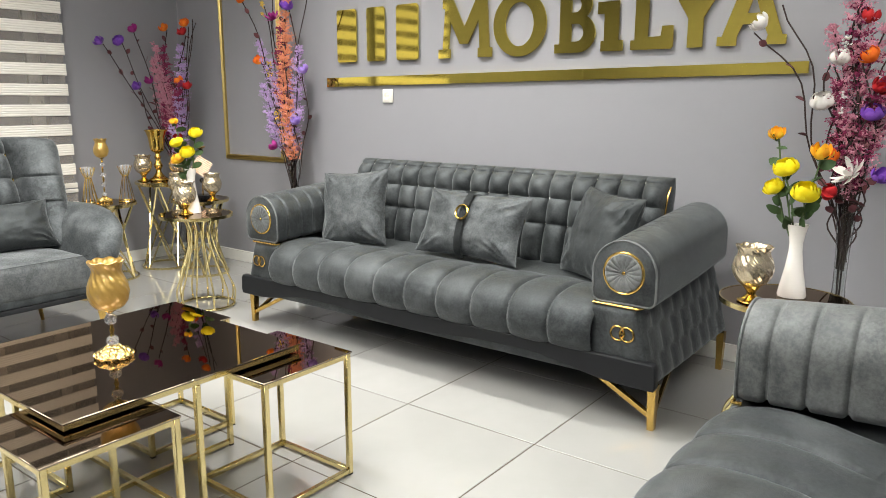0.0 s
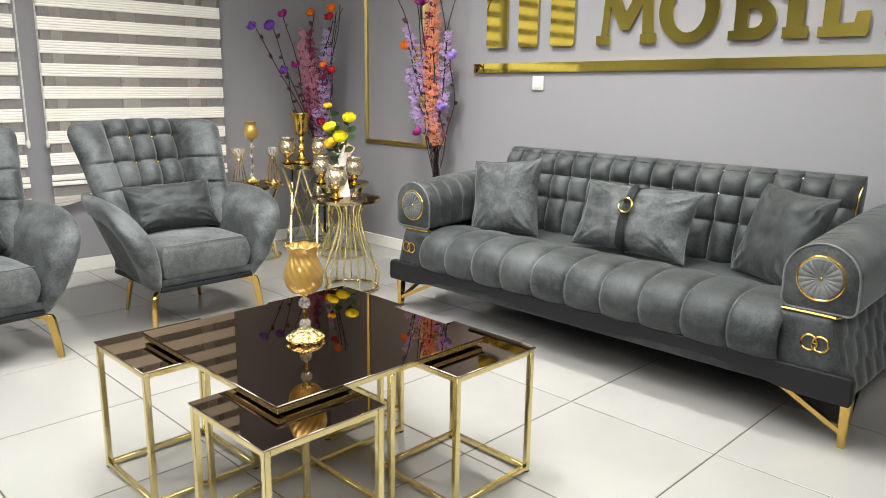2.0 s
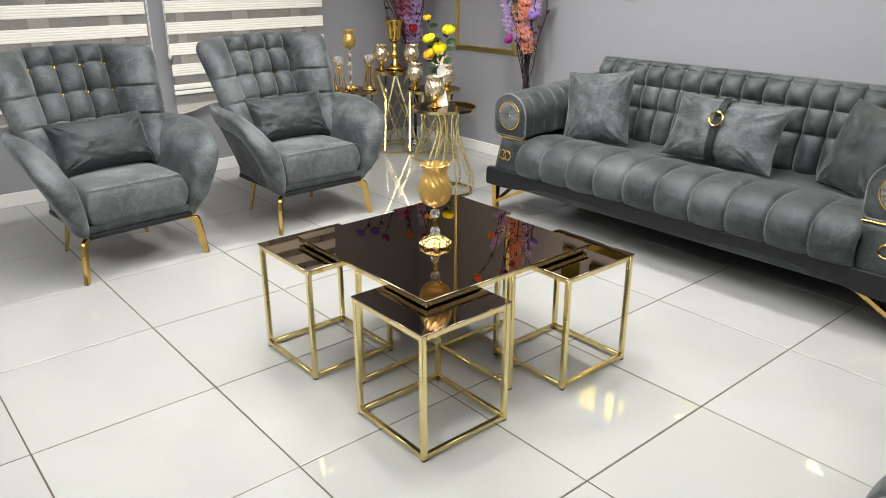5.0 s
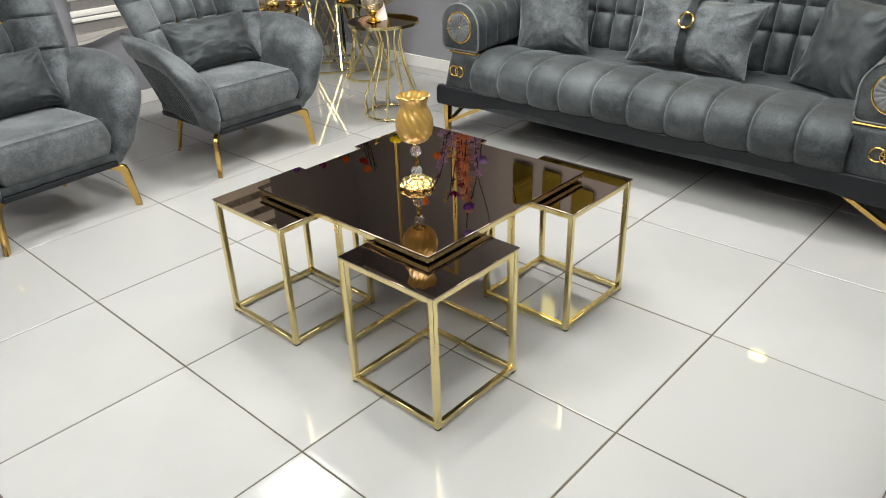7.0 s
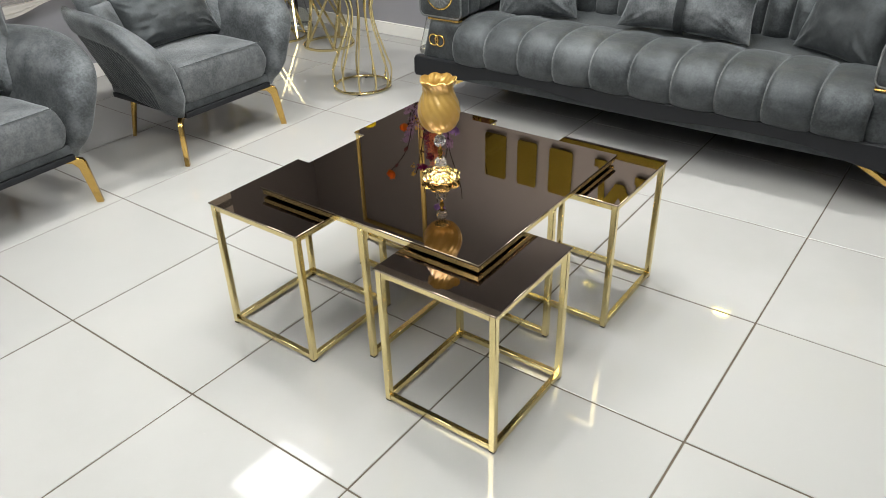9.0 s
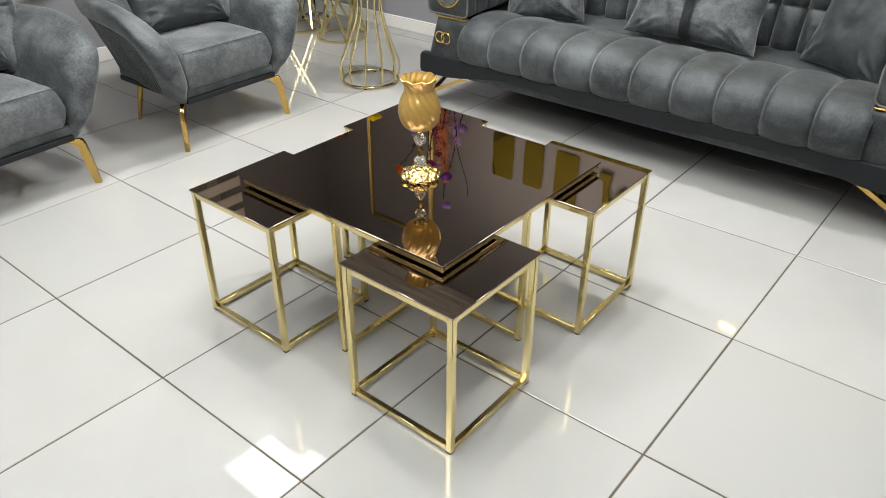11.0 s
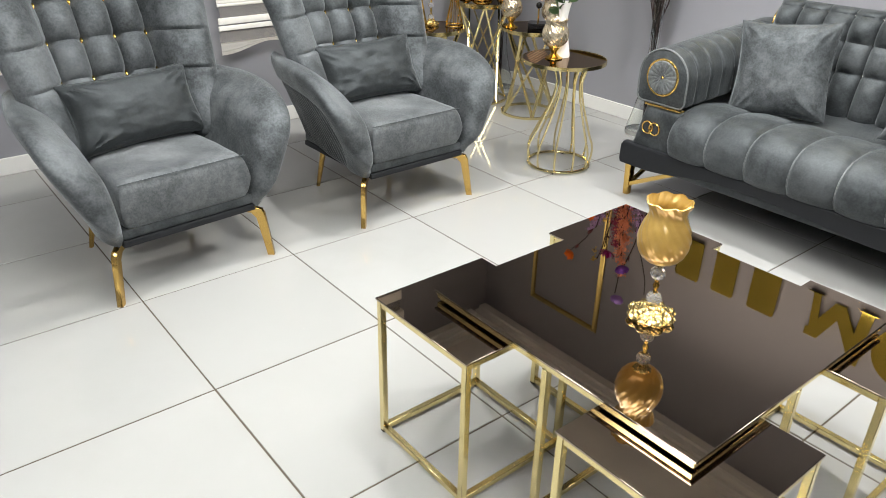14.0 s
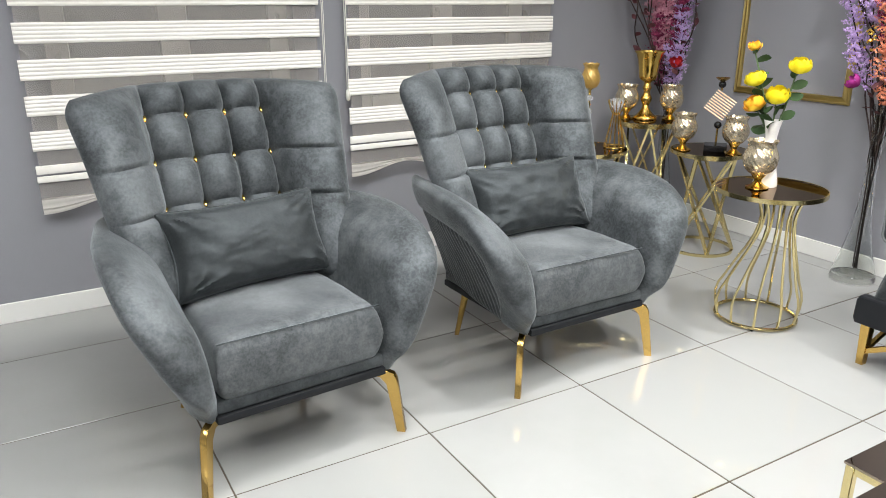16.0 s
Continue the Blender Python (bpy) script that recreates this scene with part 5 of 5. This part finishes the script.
arrangement("tall coral and lilac silk flowers in a clear glass vase", -3.84, 3.315,
            [("orange", -4.22, 3.27, 1.86), ("purple", -3.81, 3.27, 1.78), ("magenta", -3.93, 3.27, 1.72), ("orange", -4.09, 3.27, 1.45), ("lilac", -3.65, 3.27, 1.38), ("lilac", -3.72, 3.25, 1.06), ("magenta", -3.93, 3.25, 0.90),
             ("gold", -4.04, 3.27, 1.80), ("gold", -3.97, 3.25, 1.41), ("gold", -3.91, 3.25, 1.10), ("lilac", -3.80, 3.27, 2.0)],
            [("lilac_spray", 1.1, -4.12, 3.28, 1.60), ("lilac_spray", 0.95, -4.07, 3.27, 1.32), ("lilac_spray", 0.85, -4.0, 3.26, 1.10), ("lilac_spray", 1.0, -3.72, 3.29, 1.55), ("lilac_spray", 0.84, -3.72, 3.27, 1.15),
             ("orange_spray", 1.2, -3.80, 3.27, 1.85), ("orange_spray", 0.95, -3.83, 3.25, 1.50), ("orange_spray", 0.82, -3.78, 3.25, 1.22), ("wine_spray", 1.0, -3.90, 3.3, 1.70), ("orange_spray", 0.8, -3.80, 3.24, 1.0)],
            [((-3.84, 3.3, 0.8), (-3.66, 3.3, 1.92)), ((-3.85, 3.3, 0.8), (-4.0, 3.3, 1.95))], 23)
arrangement("tall red, pink and white silk flowers in a glass floor vase", -0.522, 3.20,
            [("white", -0.87, 3.15, 1.50), ("white", -0.64, 3.18, 1.19), ("white", -0.60, 3.16, 1.35), ("silver", -0.58, 3.16, 1.40), ("silver", -0.57, 3.16, 1.2), ("purple", -0.47, 3.16, 1.15), ("orange", -0.59, 3.16, 0.98), ("white", -0.51, 3.14, 0.94),
             ("purple", -0.43, 3.16, 0.92), ("orange", -0.48, 3.16, 1.36), ("red", -0.46, 3.18, 1.25), ("red", -0.52, 3.2, 1.50), ("red", -0.56, 3.15, 0.86), ("twig", -0.78, 3.2, 1.60)],
            [("pink_spray", 1.15, -0.64, 3.18, 1.50), ("pink_spray", 0.85, -0.58, 3.17, 1.20), ("wine_spray", 1.2, -0.55, 3.2, 1.62), ("pink_spray", 0.82, -0.50, 3.17, 1.10), ("pink_spray", 1.0, -0.45, 3.2, 1.50), ("wine_spray", 0.84, -0.47, 3.16, 1.25), ("wine_spray", 0.86, -0.6, 3.17, 1.3), ("pink_spray", 0.84, -0.42, 3.17, 1.25), ("pink_spray", 1.3, -0.60, 3.2, 1.72), ("wine_spray", 1.0, -0.40, 3.2, 1.6)],
            [((-0.52, 3.2, 0.8), (-0.40, 3.2, 1.6)), ((-0.52, 3.19, 0.8), (-0.55, 3.2, 1.75))], 37)


def rose_vase(m, roses, seed, hv, lab):
    rng = random.Random(seed)
    v = thing("rose_vase", lab, "vase with flowers", m, "white rose vases")
    rows = [(0.044, 0.0), (0.046, 0.006), (0.040, 0.04), (0.029, 0.10), (0.0215, 0.16), (0.021, 0.19), (0.026, 0.225), (0.034, 0.255)]
    k = hv / 0.255
    prof = [(0.002, 0)] + [(r, z * k) for r, z in rows] + [(r - 0.003, z * k) for r, z in reversed(rows[2:])] + [(0.002, 0.03)]
    part("vase", lathe(bmesh.new(), prof, 36), WHITE_CERAMIC, v, "slim white ceramic vase")
    for kind, x, y, z, r in roses:
        p = Vector((x, y, z))
        pts = curve_pts((rng.uniform(-0.008, 0.008), rng.uniform(-0.008, 0.008), hv * 0.55), p, (0, 0, 0.01), 8, 0.006, rng.uniform(0, 6))
        bm = bmesh.new()
        tube(bm, pts, 0.003, 6)
        st_ = part("stem", bm, STEM, v)
        bm = bmesh.new()
        d = (p - pts[-3]).normalized() + Vector((rng.uniform(-0.2, 0.3), -0.35, 0.25))
        flower_head(bm, p - d.normalized() * r * 0.5, d, r, rng, "bud" if kind == "peach" and z > 0.45 else "rose")
        tagged(part("rose", bm, HUE[kind], st_, kind + " fabric rose"), kind="stuff")
        bm = bmesh.new()
        for j in range(5):
            leaf_blade(bm, pts[3 + (j % 5)], Vector((rng.uniform(-1, 1), rng.uniform(-1, 1), rng.uniform(0, 0.7))), rng.uniform(0.04, 0.06), 0.018, rng)
        for j in range(5):
            leaf_blade(bm, p - d.normalized() * r * 0.7, d.normalized() * 0.6 + Vector((rng.uniform(-1, 1), rng.uniform(-1, 1), rng.uniform(-0.3, 0.3))) * 0.8, r * 1.0, 0.008, rng)
        tagged(part("leaves", bm, HUE["leaf"], st_), kind="stuff")


rose_vase(pose(-3.775, 2.480, 0.571), [("peach", -0.115, -0.01, 0.515, 0.027), ("yellow", 0.085, -0.01, 0.455, 0.034), ("yellow", -0.085, -0.02, 0.395, 0.035), ("yellow", 0.025, -0.03, 0.345, 0.038), ("peach", -0.065, -0.03, 0.305, 0.036)], 5, 0.255, "white ceramic vase of yellow and orange silk roses")
rose_vase(pose(-0.572, 2.600, 0.571), [("peach", -0.085, -0.02, 0.535, 0.028), ("peach", 0.052, -0.03, 0.480, 0.035), ("yellow", -0.045, -0.03, 0.425, 0.035), ("yellow", -0.078, -0.02, 0.360, 0.030), ("yellow", 0.022, -0.05, 0.350, 0.038)], 8, 0.245, "white ceramic vase of large yellow silk roses")

# ---- floor tiles, one by one ----
JOINT_X = {-1: -3.690, 0: -3.064, 1: -2.459, 2: -1.877, 3: -1.282}
JOINT_Y = {0: 0.330, 1: 0.928, 2: 1.524, 3: 2.142}
cols = [XW] + [JOINT_X.get(i, X0 + i * T) for i in range(-3, 10) if XW + 0.05 < X0 + i * T < XE - 0.05] + [XE]
rows_ = [YS] + [JOINT_Y.get(j, Y0 + j * T) for j in range(-7, 6) if YS + 0.05 < Y0 + j * T < YN - 0.05] + [YN]
tile_meshes = {}
rng = random.Random(5)
for a, b in zip(cols, cols[1:]):
    for c, d in zip(rows_, rows_[1:]):
        key = (round(b - a, 3), round(d - c, 3))
        if key not in tile_meshes:
            w, h = (b - a) / 2 - 0.0025, (d - c) / 2 - 0.0025
            tile_meshes[key] = mesh_of(one_box(-w, w, -h, h, -0.008, 0, 0.0012, 1), TILE, "tile", False)
        t_ = link("tile", tile_meshes[key], floor)
        t_.matrix_basis = pose((a + b) / 2 + rng.uniform(-0.0006, 0.0006), (c + d) / 2 + rng.uniform(-0.0006, 0.0006), rng.uniform(-0.0004, 0), rng.uniform(-0.02, 0.02), rng.uniform(-0.02, 0.02), rng.uniform(-0.04, 0.04))
